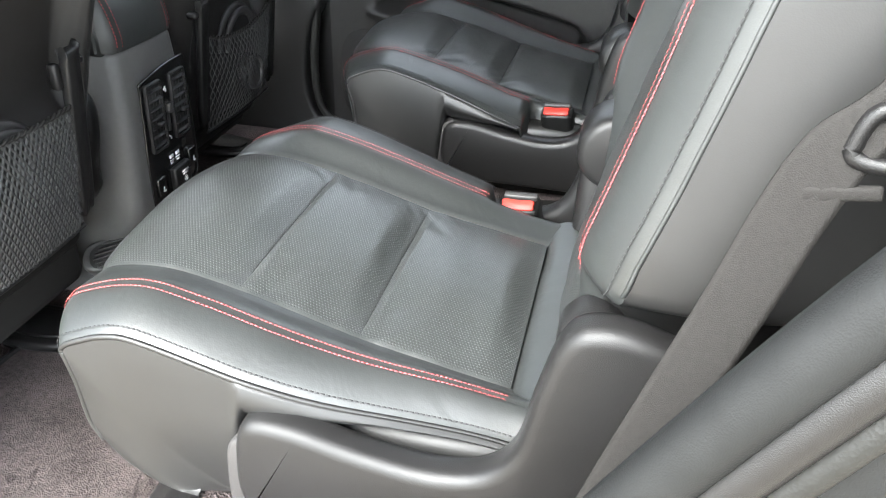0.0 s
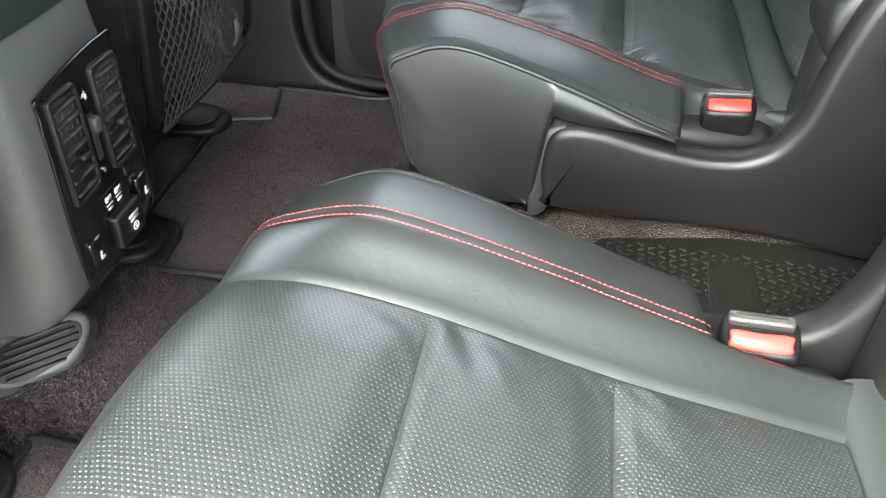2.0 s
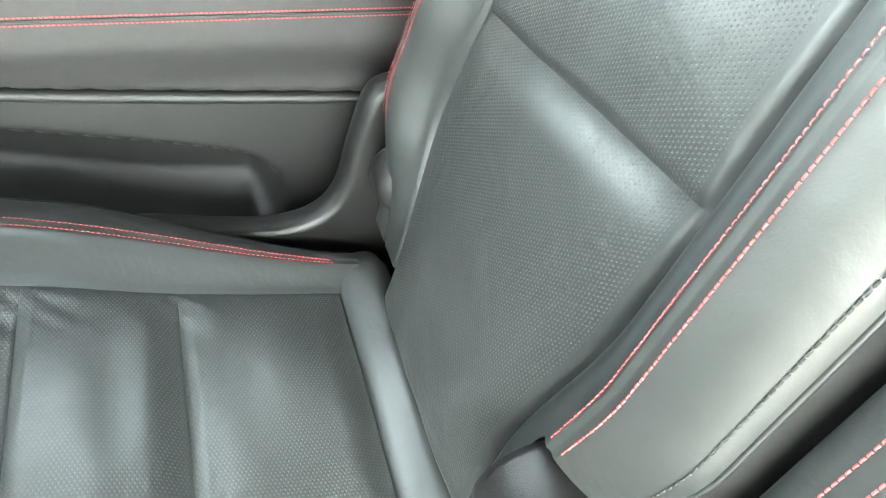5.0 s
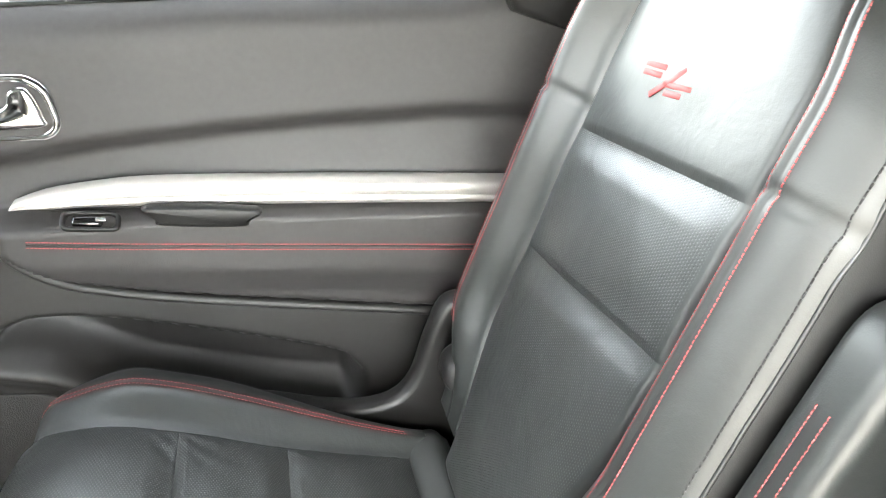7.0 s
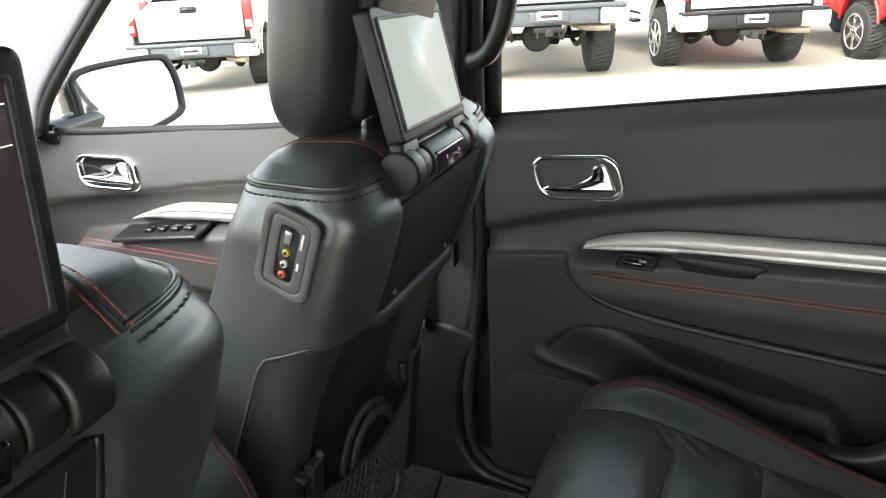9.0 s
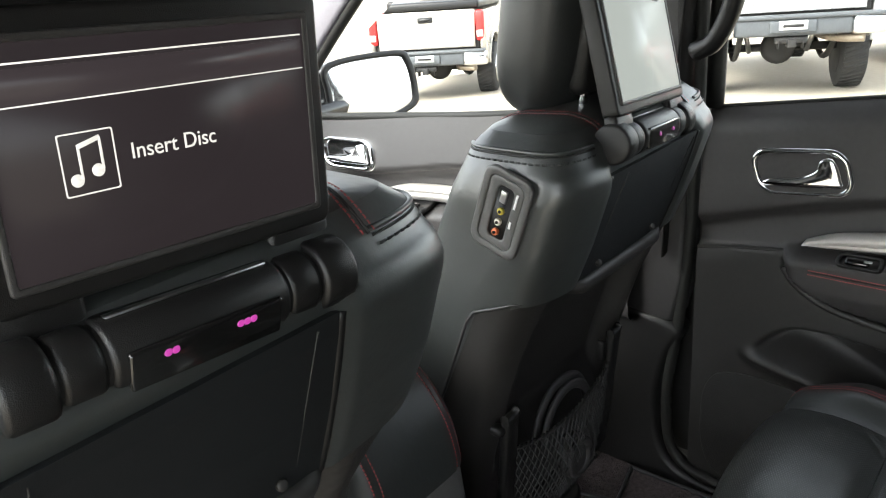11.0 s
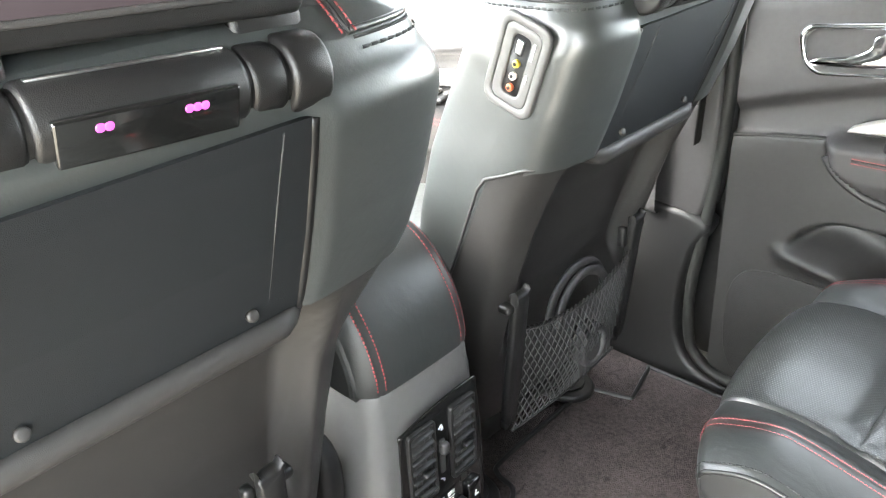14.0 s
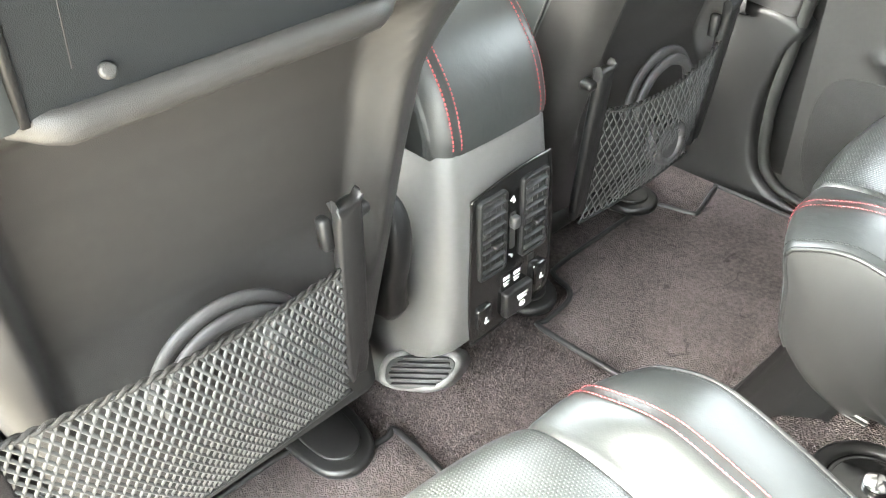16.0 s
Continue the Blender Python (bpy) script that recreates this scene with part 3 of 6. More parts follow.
def rubber_mat():
    e = thing("rubber_mat", (0.5, 0, 0.18), "black rubber mat with a raised diamond tread, between the seats", "mat")
    part("sheet", slab(outline([(0.29, -0.10), (0.29, 0.115), (0.75, 0.13), (0.75, -0.12)], 3), 0.008, Matrix.Translation((0, 0, 0.176)), 0.002), M["rubber"], e)
    b = bmesh.new()
    for i in range(38):
        for j in range(24):
            x, y = 0.3 + i * 0.0115, -0.1 + j * 0.009 + (i % 2) * 0.0045
            if 0.405 < x < 0.46 and y < 0.095:
                continue
            box((0.0075, 0.0022, 0.0022), pose(x, y, 0.1851, 0, 0, 35 if (i + j) % 2 else -35), bm=b)
    tagged(part("tread", b, M["rubber"], e), kind="stuff")
    part("flap", slab(outline([(0.405, -0.09), (0.405, 0.08), (0.415, 0.095), (0.445, 0.095), (0.455, 0.08), (0.455, -0.09)], 4), 0.004, Matrix.Translation((0, 0, 0.184)), 0.0015), M["rubber"], e, "smooth black rubber flap")
    c = thing("cup_well", (0.215, 0.063, 0.17), "round black plastic floor cup well with a shiny rim", "cup holder")
    k = 36
    for nm, r0, r1, z, mat in (("rim", 0.064, 0.048, 0.187, "plastic"), ("inner_rim", 0.048, 0.04, 0.183, "gloss")):
        o = [(r0 * math.cos(2 * math.pi * i / k), r0 * math.sin(2 * math.pi * i / k)) for i in range(k)]
        n = [(r1 * math.cos(2 * math.pi * i / k), r1 * math.sin(2 * math.pi * i / k)) for i in range(k)]
        part(nm, frame_ring(o, n, 0.012, Matrix.Translation((0.215, 0.063, z - 0.012))), M[mat], c)
    part("bowl", cyl(0.044, 0.010, Matrix.Translation((0.215, 0.063, 0.178)), 32, 0.003), M["gloss"], c)
    part("bolt", cyl(0.014, 0.008, Matrix.Translation((0.213, 0.070, 0.186)), 16, 0.002), M["chrome"], c)


rubber_mat()


# ---- second-row seats ----
def line_of(pts, n=10):
    q = spline([(p[0], 0, p[1]) for p in pts], n)[:, [0, 2]]
    s = np.r_[0, np.cumsum(np.linalg.norm(np.diff(q, axis=0), axis=1))]
    return q, s


CUSHION = line_of([(0.15, 0.212), (0.085, 0.216), (0.04, 0.242), (0.010, 0.295), (-0.006, 0.345), (0.002, 0.376), (0.032, 0.391), (0.095, 0.396), (0.17, 0.383), (0.29, 0.35), (0.44, 0.322), (0.466, 0.318)])
BACK = line_of([(0.478, 0.335), (0.492, 0.40), (0.518, 0.50), (0.552, 0.63), (0.587, 0.77), (0.61, 0.86), (0.63, 0.94), (0.65, 0.985), (0.685, 1.0), (0.72, 0.98)])


def on_line(curve, u):
    q, s = curve
    x, z = np.interp(u, s, q[:, 0]), np.interp(u, s, q[:, 1])
    x2, z2 = np.interp(u + 0.004, s, q[:, 0]), np.interp(u + 0.004, s, q[:, 1])
    x1, z1 = np.interp(u - 0.004, s, q[:, 0]), np.interp(u - 0.004, s, q[:, 1])
    d = np.array([x2 - x1, z2 - z1])
    d /= max(np.linalg.norm(d), 1e-9)
    return x, z, -d[1], d[0]


def u_at(curve, axis, value, lo=0.0):
    q, s = curve
    i = [k for k in range(len(s) - 1) if s[k] >= lo and (q[k, axis] - value) * (q[k + 1, axis] - value) <= 0][0]
    f = (value - q[i, axis]) / (q[i + 1, axis] - q[i, axis] + 1e-12)
    return float(s[i] + f * (s[i + 1] - s[i]))


UC = [u_at(CUSHION, 0, 0.165, 0.15), u_at(CUSHION, 0, 0.288, 0.15), u_at(CUSHION, 0, 0.44, 0.15)]
UE = float(CUSHION[1][-1])
UB = [u_at(BACK, 1, 0.637), u_at(BACK, 1, 0.778), u_at(BACK, 1, 0.80), float(BACK[1][-1])]
EDGE = 0.25


def groove(d, w=0.004, deep=0.006):
    return -deep * math.exp(-((d / w) ** 2))


def crumple(u, v, seed):
    return noise.noise(Vector((u * 11 + seed, v * 15, seed))) * 0.0016 + noise.noise(Vector((u * 45, v * 30 + seed, 3))) * 0.0003


HALF = 0.139


def pad(u, lo, hi, rise=0.009):
    """Height of a padded panel between two seams: it starts steeply and rolls down softly at its far end."""
    w = (u - lo) / (hi - lo)
    up = min(1.0, max(0.0, (u - lo) / 0.010)) ** 0.5
    down = 1 - smooth01((0.034 - (hi - u)) / 0.034)
    return rise * up * (0.15 + 0.85 * down) + 0.003 * math.sin(math.pi * min(1.0, max(0.0, w)))


def cushion_surface(yc, s, seed):
    def fn(u, q):
        a = abs(q)
        t = min(a, EDGE)
        x, z, nx, nz = on_line(CUSHION, u)
        outer = q > 0
        # bolsters: a swell beside the seam that falls to the piping
        swell = (0.006 + 0.015 * smooth01((x - 0.01) / 0.11)) * (1 - (0.6 * smooth01((x - 0.24) / 0.18) if not outer else 0.35 * smooth01((x - 0.24) / 0.22)))
        fall = -0.020 if outer else -0.012 - 0.010 * smooth01((x - 0.1) / 0.28)
        b = swell * smooth01((t - HALF) / 0.05) + fall * max(0.0, (t - 0.19) / 0.06) ** 1.8 - 0.005
        if a < HALF:
            k = 0.0
            for lo, hi in ((0.05, UC[0]), (UC[0], UC[1]), (UC[1], UC[2])):
                if lo <= u <= hi:
                    k = pad(u, lo, hi, 0.0115)
            side = 1 - (a / HALF) ** 2.2
            b += k * side
            b += 0.003 * noise.noise(Vector((u * 22 + seed, q * 8, 1.7))) * (1 - (a / HALF) ** 8)
            # drawn folds where the cross seams meet the side seams
            near = math.exp(-((min(abs(u - UC[0] - 0.012), abs(u - UC[1] - 0.012)) / 0.045) ** 2)) * smooth01((a - 0.04) / 0.07)
            b += 0.0046 * near * noise.noise(Vector((u * 46 + a * 42, a * 12 - u * 15, seed))) * (1 - (a / HALF) ** 16)
        b += groove(a - HALF, 0.0025, 0.001 if outer else 0.003) + groove(a - 0.195, 0.0018, 0.0018) + groove(a - EDGE, 0.003, 0.003)
        b += crumple(u, q, seed)
        front = (0.010 + 0.028 * smooth01((z - 0.25) / 0.1)) * (t / EDGE) ** 2.4 * smooth01(1 - (u - 0.15) / 0.28)
        if not outer:
            front += 0.016 * (t / EDGE) ** 3 * smooth01(1 - (u - 0.15) / 0.28)
        # the inner bolster stops short of the buckle
        if not outer:
            b -= 0.075 * smooth01((x - 0.35) / 0.022) * smooth01((t - 0.186) / 0.014)
        px, pz, v = x + nx * (b if b < 0 else 0.4 * b) + front, z + nz * b, t
        wide = 0.32 * max(0.0, t - 0.195) if not outer else 0.0
        v += wide
        if outer:
            # the outer bolster narrows to the rear
            v = HALF + (t - HALF) * (1 - 0.42 * smooth01((x - 0.2) / 0.26)) if t > HALF else t
        if a > EDGE:
            k = (a - EDGE) / 0.17
            e = min(1.0, k)
            xm = max(x, 0.2) if u > 0.2 else 0.16 + 0.2 * u
            foot = 0.212
            if x > 0.2 and u > 0.2:
                # behind the front apron only a narrow strip hangs below the piping
                strip = pz - 0.042 + 0.030 * smooth01((x - 0.22) / 0.13)
                foot = 0.212 + (strip - 0.212) * smooth01((x - 0.204) / 0.016)
            px = px + (max(px, xm) - px) * e
            pz = pz + (min(foot, pz) - pz) * e
            v += 0.013 * math.sin(math.pi * e * 0.85) - 0.012 * e
            if k > 1:
                v -= 0.12 * (k - 1)
        return (px, yc + s * math.copysign(v, q), pz)

    return fn


def back_surface(yc, s, seed):
    def fn(u, q):
        a = abs(q)
        t = min(a, EDGE)
        x, z, nx, nz = on_line(BACK, u)
        full = smooth01((z - 0.37) / 0.17) * (1 - 0.5 * smooth01((z - 0.9) / 0.1))
        b = full * (0.036 * smooth01((t - 0.146) / 0.05) - 0.034 * max(0.0, (t - 0.186) / 0.064) ** 2)
        if q < 0:
            narrow = 0.04 * smooth01((0.56 - z) / 0.14)
        elif s > 0:
            narrow = 0.062 * smooth01((0.56 - z) / 0.2)
        else:
            # by the open door the foot of the bolster is cut short above the shield
            narrow = 0.02 * smooth01((0.56 - z) / 0.2) + 0.07 * smooth01((0.522 - z) / 0.055)
        narrow += 0.035 * smooth01((z - 0.85) / 0.15)
        if a < 0.147:
            for lo, hi in ((0, UB[0]), (UB[0], UB[1]), (UB[1], UB[3])):
                if lo <= u <= hi:
                    b += pad(u, lo, hi, 0.008 if hi < UB[3] else 0.004) * (1 - (a / 0.147) ** 5)
            b += 0.002 * noise.noise(Vector((u * 18 + seed, q * 9, 4.1))) * (1 - (a / 0.147) ** 8)
        else:
            b += groove(u - UB[2], 0.002, 0.003)
        b += groove(a - 0.147, 0.003, 0.004) + groove(a - 0.197, 0.002, 0.002) + groove(a - EDGE, 0.003, 0.0035) + crumple(u, q, seed)
        px, pz, v = x + nx * b, z + nz * b, t * (1 - narrow / EDGE)
        # the cross seams rise a little towards the aisle
        rise = -0.12 * max(-0.147, min(0.147, q)) * smooth01((z - 0.38) / 0.2)
        px, pz = px + 0.26 * rise, pz + rise
        if a > EDGE:
            k = (a - EDGE) / 0.15
            px += 0.16 * k
            pz += 0.02 * k
            v += 0.022 * math.sin(math.pi * min(k, 1) * 0.75) - 0.01 * k
        return (px, yc + s * math.copysign(v, q), pz)

    return fn


def second_row_seat(yc, s, label, seed):
    seat = thing("captains_chair", (0.3, yc, 0.18), label, "car seat", "second-row seats")
    L, P = M["leather"], M["perf"]
    fn = cushion_surface(yc, s, seed)
    flip = s > 0
    cu = part("cushion_core", box((0.36, 0.44, 0.12), Matrix.Translation((0.28, yc, 0.25)), 0.02), M["skirt"], seat)
    vin = steps((-HALF, 8), (-HALF + 0.02, 34), (HALF - 0.02, 8), (HALF,))
    for lo, hi in ((0.0, UC[0]), (UC[0], UC[1]), (UC[1], UC[2])):
        patch("seat_panel", fn, steps((lo, 8), (lo + 0.012, 22), (hi - 0.032, 16), (hi,)), vin, P, seat, "perforated black leather insert panel", flip=flip)
    ul = steps((0, 74), (UE,))
    for a, b in ((-EDGE, -HALF), (HALF, EDGE)):
        patch("bolster", fn, ul, steps((a, 26), (b,)), L, seat, flip=flip)
    fine = steps((0, 50), (UC[0] - 0.02, 70), (UC[1], 40), (UE,))
    for a, b in ((-EDGE - 0.23, -EDGE), (EDGE, EDGE + 0.23)):
        # the inner skirt ends where the buckle's recess begins
        along_u = fine if a > 0 else [u for u in fine if u < u_at(CUSHION, 0, 0.35, 0.15)]
        patch("side_skirt", fn, along_u, steps((a, 4), (a + 0.06, 14), (b,)) if a < 0 else steps((a, 14), (b - 0.06, 4), (b,)), M["skirt"], seat, "plain black vinyl skirt", flip=flip)
    for a, b in ((-EDGE - 0.01, -HALF), (HALF, EDGE + 0.01)):
        def close(k, q):
            e = fn(UE, q)
            return (e[0] + 0.014 * math.sin(k * math.pi / 2), e[1], e[2] + (0.2 - e[2]) * k)
        patch("bolster_end", close, list(np.linspace(0, 1, 8)), steps((a, 14), (b,)), L, seat, flip=flip)
    u0 = 0.14
    us = np.linspace(u0, u_at(CUSHION, 0, 0.352, 0.15), 90)
    us_out = np.linspace(u0, UC[2], 90)
    for side in (-1, 1):
        uu = us if side < 0 else us_out
        for off in (-0.0046, 0.0046):
            p, n = along(fn, uu, lambda u, o=off, sd=side: sd * (0.195 + o - 0.003 * smooth01((u - UC[1]) / 0.2)))
            stitches("red_stitching", p, n * (1 if n[40][2] > 0 else -1), M["red_thread"], seat, label="red thread seam")
        p, n = along(fn, np.linspace(0.12, UE - (0.0 if side > 0 else 0.11), 90), side * (EDGE - 0.001))
        part("piping", tube(p[::4], 0.0028, 6), M["skirt"], seat)
        p, n = along(fn, np.linspace(0.12, UE - (0.0 if side > 0 else 0.115), 90), side * (EDGE - 0.008))
        stitches("black_stitching", p, n * (1 if n[40][2] > 0 else -1), M["black_thread"], seat, pitch=0.005, length=0.004)
    # the roll between cushion and backrest
    band = line_of([(0.437, 0.300), (0.440, 0.314), (0.449, 0.322), (0.466, 0.326), (0.484, 0.327), (0.497, 0.318)], 6)
    patch("rear_roll", lambda u, v: (on_line(band, u)[0], yc + s * v, on_line(band, u)[1] + crumple(u, v, 9) - 0.02 * smooth01((v - 0.165) / 0.04)), list(np.linspace(0, band[1][-1], 14)), list(np.linspace(-0.19, 0.205, 34)), L, seat, "plain leather roll at the back of the cushion", flip=flip)
    # backrest
    bn = back_surface(yc, s, seed + 5)
    vin = steps((-0.147, 8), (-0.127, 34), (0.127, 8), (0.147,))
    for lo, hi in ((0.0, UB[0]), (UB[0], UB[1])):
        patch("back_panel", bn, steps((lo, 8), (lo + 0.012, 24), (hi - 0.032, 16), (hi,)), vin, P, seat, "perforated black leather back panel", flip=flip)
    patch("upper_back_panel", bn, steps((UB[1], 5), (UB[1] + 0.012, 30), (UB[3],)), vin, L, seat, flip=flip)
    blow = u_at(BACK, 1, 0.49)
    for a, b in ((-EDGE, -0.147), (0.147, EDGE)):
        def arched(k, q):
            """The inner bolster's foot is cut out in an arch round the recliner."""
            lo = u_at(BACK, 1, 0.37)
            if q < 0:
                lo = 0.02 + (blow - 0.02) * smooth01((abs(q) - 0.158) / 0.028)
            return bn(lo + (UB[3] - lo) * k, q)
        patch("back_bolster", arched, list(np.linspace(0, 1, 90)), steps((a, 40), (b,)), L, seat, flip=flip)
    for a, b in ((-EDGE - 0.15, -EDGE), (EDGE, EDGE + 0.15)):
        patch("back_side", bn, steps((blow if a < 0 else u_at(BACK, 1, 0.37), 60), (UB[3],)), steps((a, 14), (b,)), M["skirt"], seat, flip=flip)
    for side in (-1, 1):
        for off in (-0.006, 0.006):
            foot = u_at(BACK, 1, 0.462) if side > 0 and s < 0 else blow + 0.01
            p, n = along(bn, np.linspace(foot, UB[3] - 0.03, 90), side * (0.197 + off))
            stitches("red_stitching", p, n * (-1 if n[40][0] > 0 else 1), M["red_thread"], seat, label="red thread seam")
        p, n = along(bn, np.linspace(blow + 0.01, UB[3] - 0.03, 60), side * (EDGE - 0.008))
        stitches("black_stitching", p, n * (-1 if n[30][0] > 0 else 1), M["black_thread"], seat, pitch=0.0052, length=0.0042, w=0.0007)
        p, n = along(bn, np.linspace(blow + 0.01, UB[3] - 0.03, 60), side * (EDGE - 0.001))
        part("piping", tube(p[::3], 0.002, 6), L, seat)
    part("back_shell", box((0.03, 0.44, 0.52), pose(0.715, yc, 0.72, 0, 14, 0), 0.014), M["plastic"], seat)
    part("back_core", box((0.1, 0.42, 0.5), pose(0.65, yc, 0.72, 0, 14, 0), 0.03), M["skirt"], seat)
    # emblem: slanted red shapes on the upper panel
    emb = bmesh.new()
    em = Matrix.Translation((0.581, yc, 0.77)) @ pose(0, 0, 0, 0, 14.3, 0) @ Matrix(((0, 0, -1, 0), (-1, 0, 0, 0), (0, 1, 0, 0), (0, 0, 0, 1)))
    # slanted bars: middle across and up, length, thickness, turn
    for cx, cy, ln, th, turn in ((-0.0178, 0.0765, 0.054, 0.0065, 41), (-0.047, 0.0855, 0.036, 0.0055, 6), (-0.048, 0.0775, 0.032, 0.0055, 6), (-0.001, 0.077, 0.046, 0.0055, 8), (-0.003, 0.069, 0.028, 0.0055, 8)):
        box((ln, th, 0.0016), em @ Matrix.Translation((cx, cy, 0.0002)) @ pose(0, 0, 0, 0, 0, turn), 0.0006, 1, bm=emb)
    part("emblem", emb, M["red_thread"], seat, "red embroidered emblem")
    # side shields and recliner covers
    for side in (-1, 1):
        yy = yc + s * side * 0.236
        up = 0.018 if side > 0 else 0.0
        o = outline([(0.235, 0.215), (0.216, 0.235), (0.212, 0.275), (0.222, 0.313 + up), (0.262, 0.321 + up), (0.33, 0.308 + up), (0.39, 0.302 + up), (0.434, 0.314 + up), (0.458, 0.355 + up / 2), (0.470, 0.425), (0.486, 0.48), (0.516, 0.494), (0.56, 0.484), (0.61, 0.46), (0.64, 0.40), (0.645, 0.205), (0.45, 0.212)], 5)
        m = Matrix(((1, 0, 0, 0), (0, 0, s * side, yy), (0, 1, 0, 0), (0, 0, 0, 1)))
        part("side_shield", slab(o, 0.036, m, 0.012, 3), M["plastic"], seat, "moulded black plastic shield")
        part("shield_lip", slab(outline([(0.203, 0.203), (0.203, 0.285), (0.213, 0.31), (0.236, 0.318), (0.225, 0.28), (0.226, 0.215)], 4), 0.03, m, 0.004), M["softpanel"], seat, "grey folded edge of the skirt")
        part("recliner", cyl(0.048 if side < 0 else 0.03, 0.085 if side < 0 else 0.05, pose(0.507, yc + s * side * (0.198 if side < 0 else 0.18), 0.438 if side < 0 else 0.425, 90, 0, 0), 36, 0.012), M["plastic"], seat, "rounded plastic recliner cover")
    part("hinge_cover", box((0.14, 0.075, 0.24), Matrix.Translation((0.535, yc - s * 0.2, 0.30)), 0.02, 3), M["plastic"], seat)
    # folding armrest, swung up against the inner side of the backrest
    arm = bmesh.new()
    o = outline([(0.0, -0.02), (0.028, 0.0), (0.034, 0.08), (0.034, 0.24), (0.026, 0.31), (-0.01, 0.33), (-0.045, 0.31), (-0.05, 0.24), (-0.05, 0.06), (-0.038, -0.005)], 5)
    am = Matrix.Translation((0.565, yc - s * 0.262, 0.47)) @ pose(0, 0, 0, 0, 14.5, 0) @ Matrix(((1, 0, 0, 0), (0, 0, -s, 0), (0, 1, 0, 0), (0, 0, 0, 1)))
    slab(o, 0.055, am, 0.016, 4, bm=arm)
    arp = part("armrest", arm, L, seat, "folded-up black leather armrest with red seams")
    for off in (-0.006, 0.006):
        pts = [am @ Vector((-0.0505, h, 0.0275 + off)) for h in np.linspace(0.05, 0.25, 20)]
        stitches("armrest_stitching", [tuple(p) for p in pts], [(-1, 0, 0.2)] * 20, M["red_thread"], arp, label="red thread seam")
    part("base", box((0.4, 0.42, 0.06), Matrix.Translation((0.4, yc, 0.2)), 0.01), M["dark"], seat)
    # head restraint
    part("headrest", box((0.1, 0.25, 0.17), pose(0.69, yc, 1.1, 0, 12, 0), 0.045, 5), L, seat)
    for dy in (-0.06, 0.06):
        part("headrest_post", cyl(0.006, 0.1, pose(0.695, yc + dy, 1.01, 0, 12, 0), 12), M["chrome"], seat)
    return seat


second_row_seat(0.385, 1, "black leather captain's chair with red stitching, beside the far door", 1.0)
second_row_seat(-0.381, -1, "black leather captain's chair with red stitching, beside the open door", 7.0)


def buckle(x, y, z, turn, label):
    """An upright buckle in its dark slot; x, y, z: the middle of its top."""
    e = thing("seat_belt_buckle", (x, y, z), label, "buckle", "seat belt buckles")
    m = pose(x, y, z, 14, -6, turn)
    o = outline([(-0.024, -0.017), (0.0, -0.019), (0.024, -0.017), (0.028, 0.0), (0.024, 0.016), (0.0, 0.017), (-0.024, 0.016), (-0.028, 0.0)], 4)
    body = part("body", slab(o, 0.09, m @ Matrix.Translation((0, 0, -0.1)), 0.006, 3), M["buckle"], e, "black plastic buckle body")
    part("button", slab(outline([(-0.022, -0.012), (0.0, -0.0145), (0.022, -0.012), (0.023, 0.0), (0.022, 0.012), (0.0, 0.011), (-0.022, 0.012), (-0.023, 0.0)], 3), 0.008, m @ Matrix.Translation((0, -0.007, -0.011)) @ pose(0, 0, 0, 30, 0, 0) @ Matrix.Diagonal((0.92, 0.55, 1, 1)), 0.002, 2), M["red_button"], e, "red release button")
    part("slot_frame", box((0.046, 0.010, 0.010), m @ Matrix.Translation((0, 0.009, -0.008)), 0.0025, 2), M["softpanel"], e, "grey latch slot")
    part("slot", box((0.034, 0.003, 0.004), m @ Matrix.Translation((0, 0.009, -0.004)), 0.0005, 1), M["dark"], body)
    part("stalk", box((0.03, 0.012, 0.08), m @ Matrix.Translation((0, 0, -0.12)), 0.004), M["webbing"], e)


buckle(0.400, 0.180, 0.345, -4, "black belt buckle with a red button, in the seat shield")
buckle(0.390, -0.170, 0.342, -6, "black belt buckle with a red button, beside the seat")


# ---- car shell ----
def belt_z(x):
    """Height of the window sills, rising to the rear."""
    return float(np.interp(x, [-1.4, -0.76, -0.19, 0.57, 1.4], [0.66, 0.711, 0.772, 0.868, 0.93]))


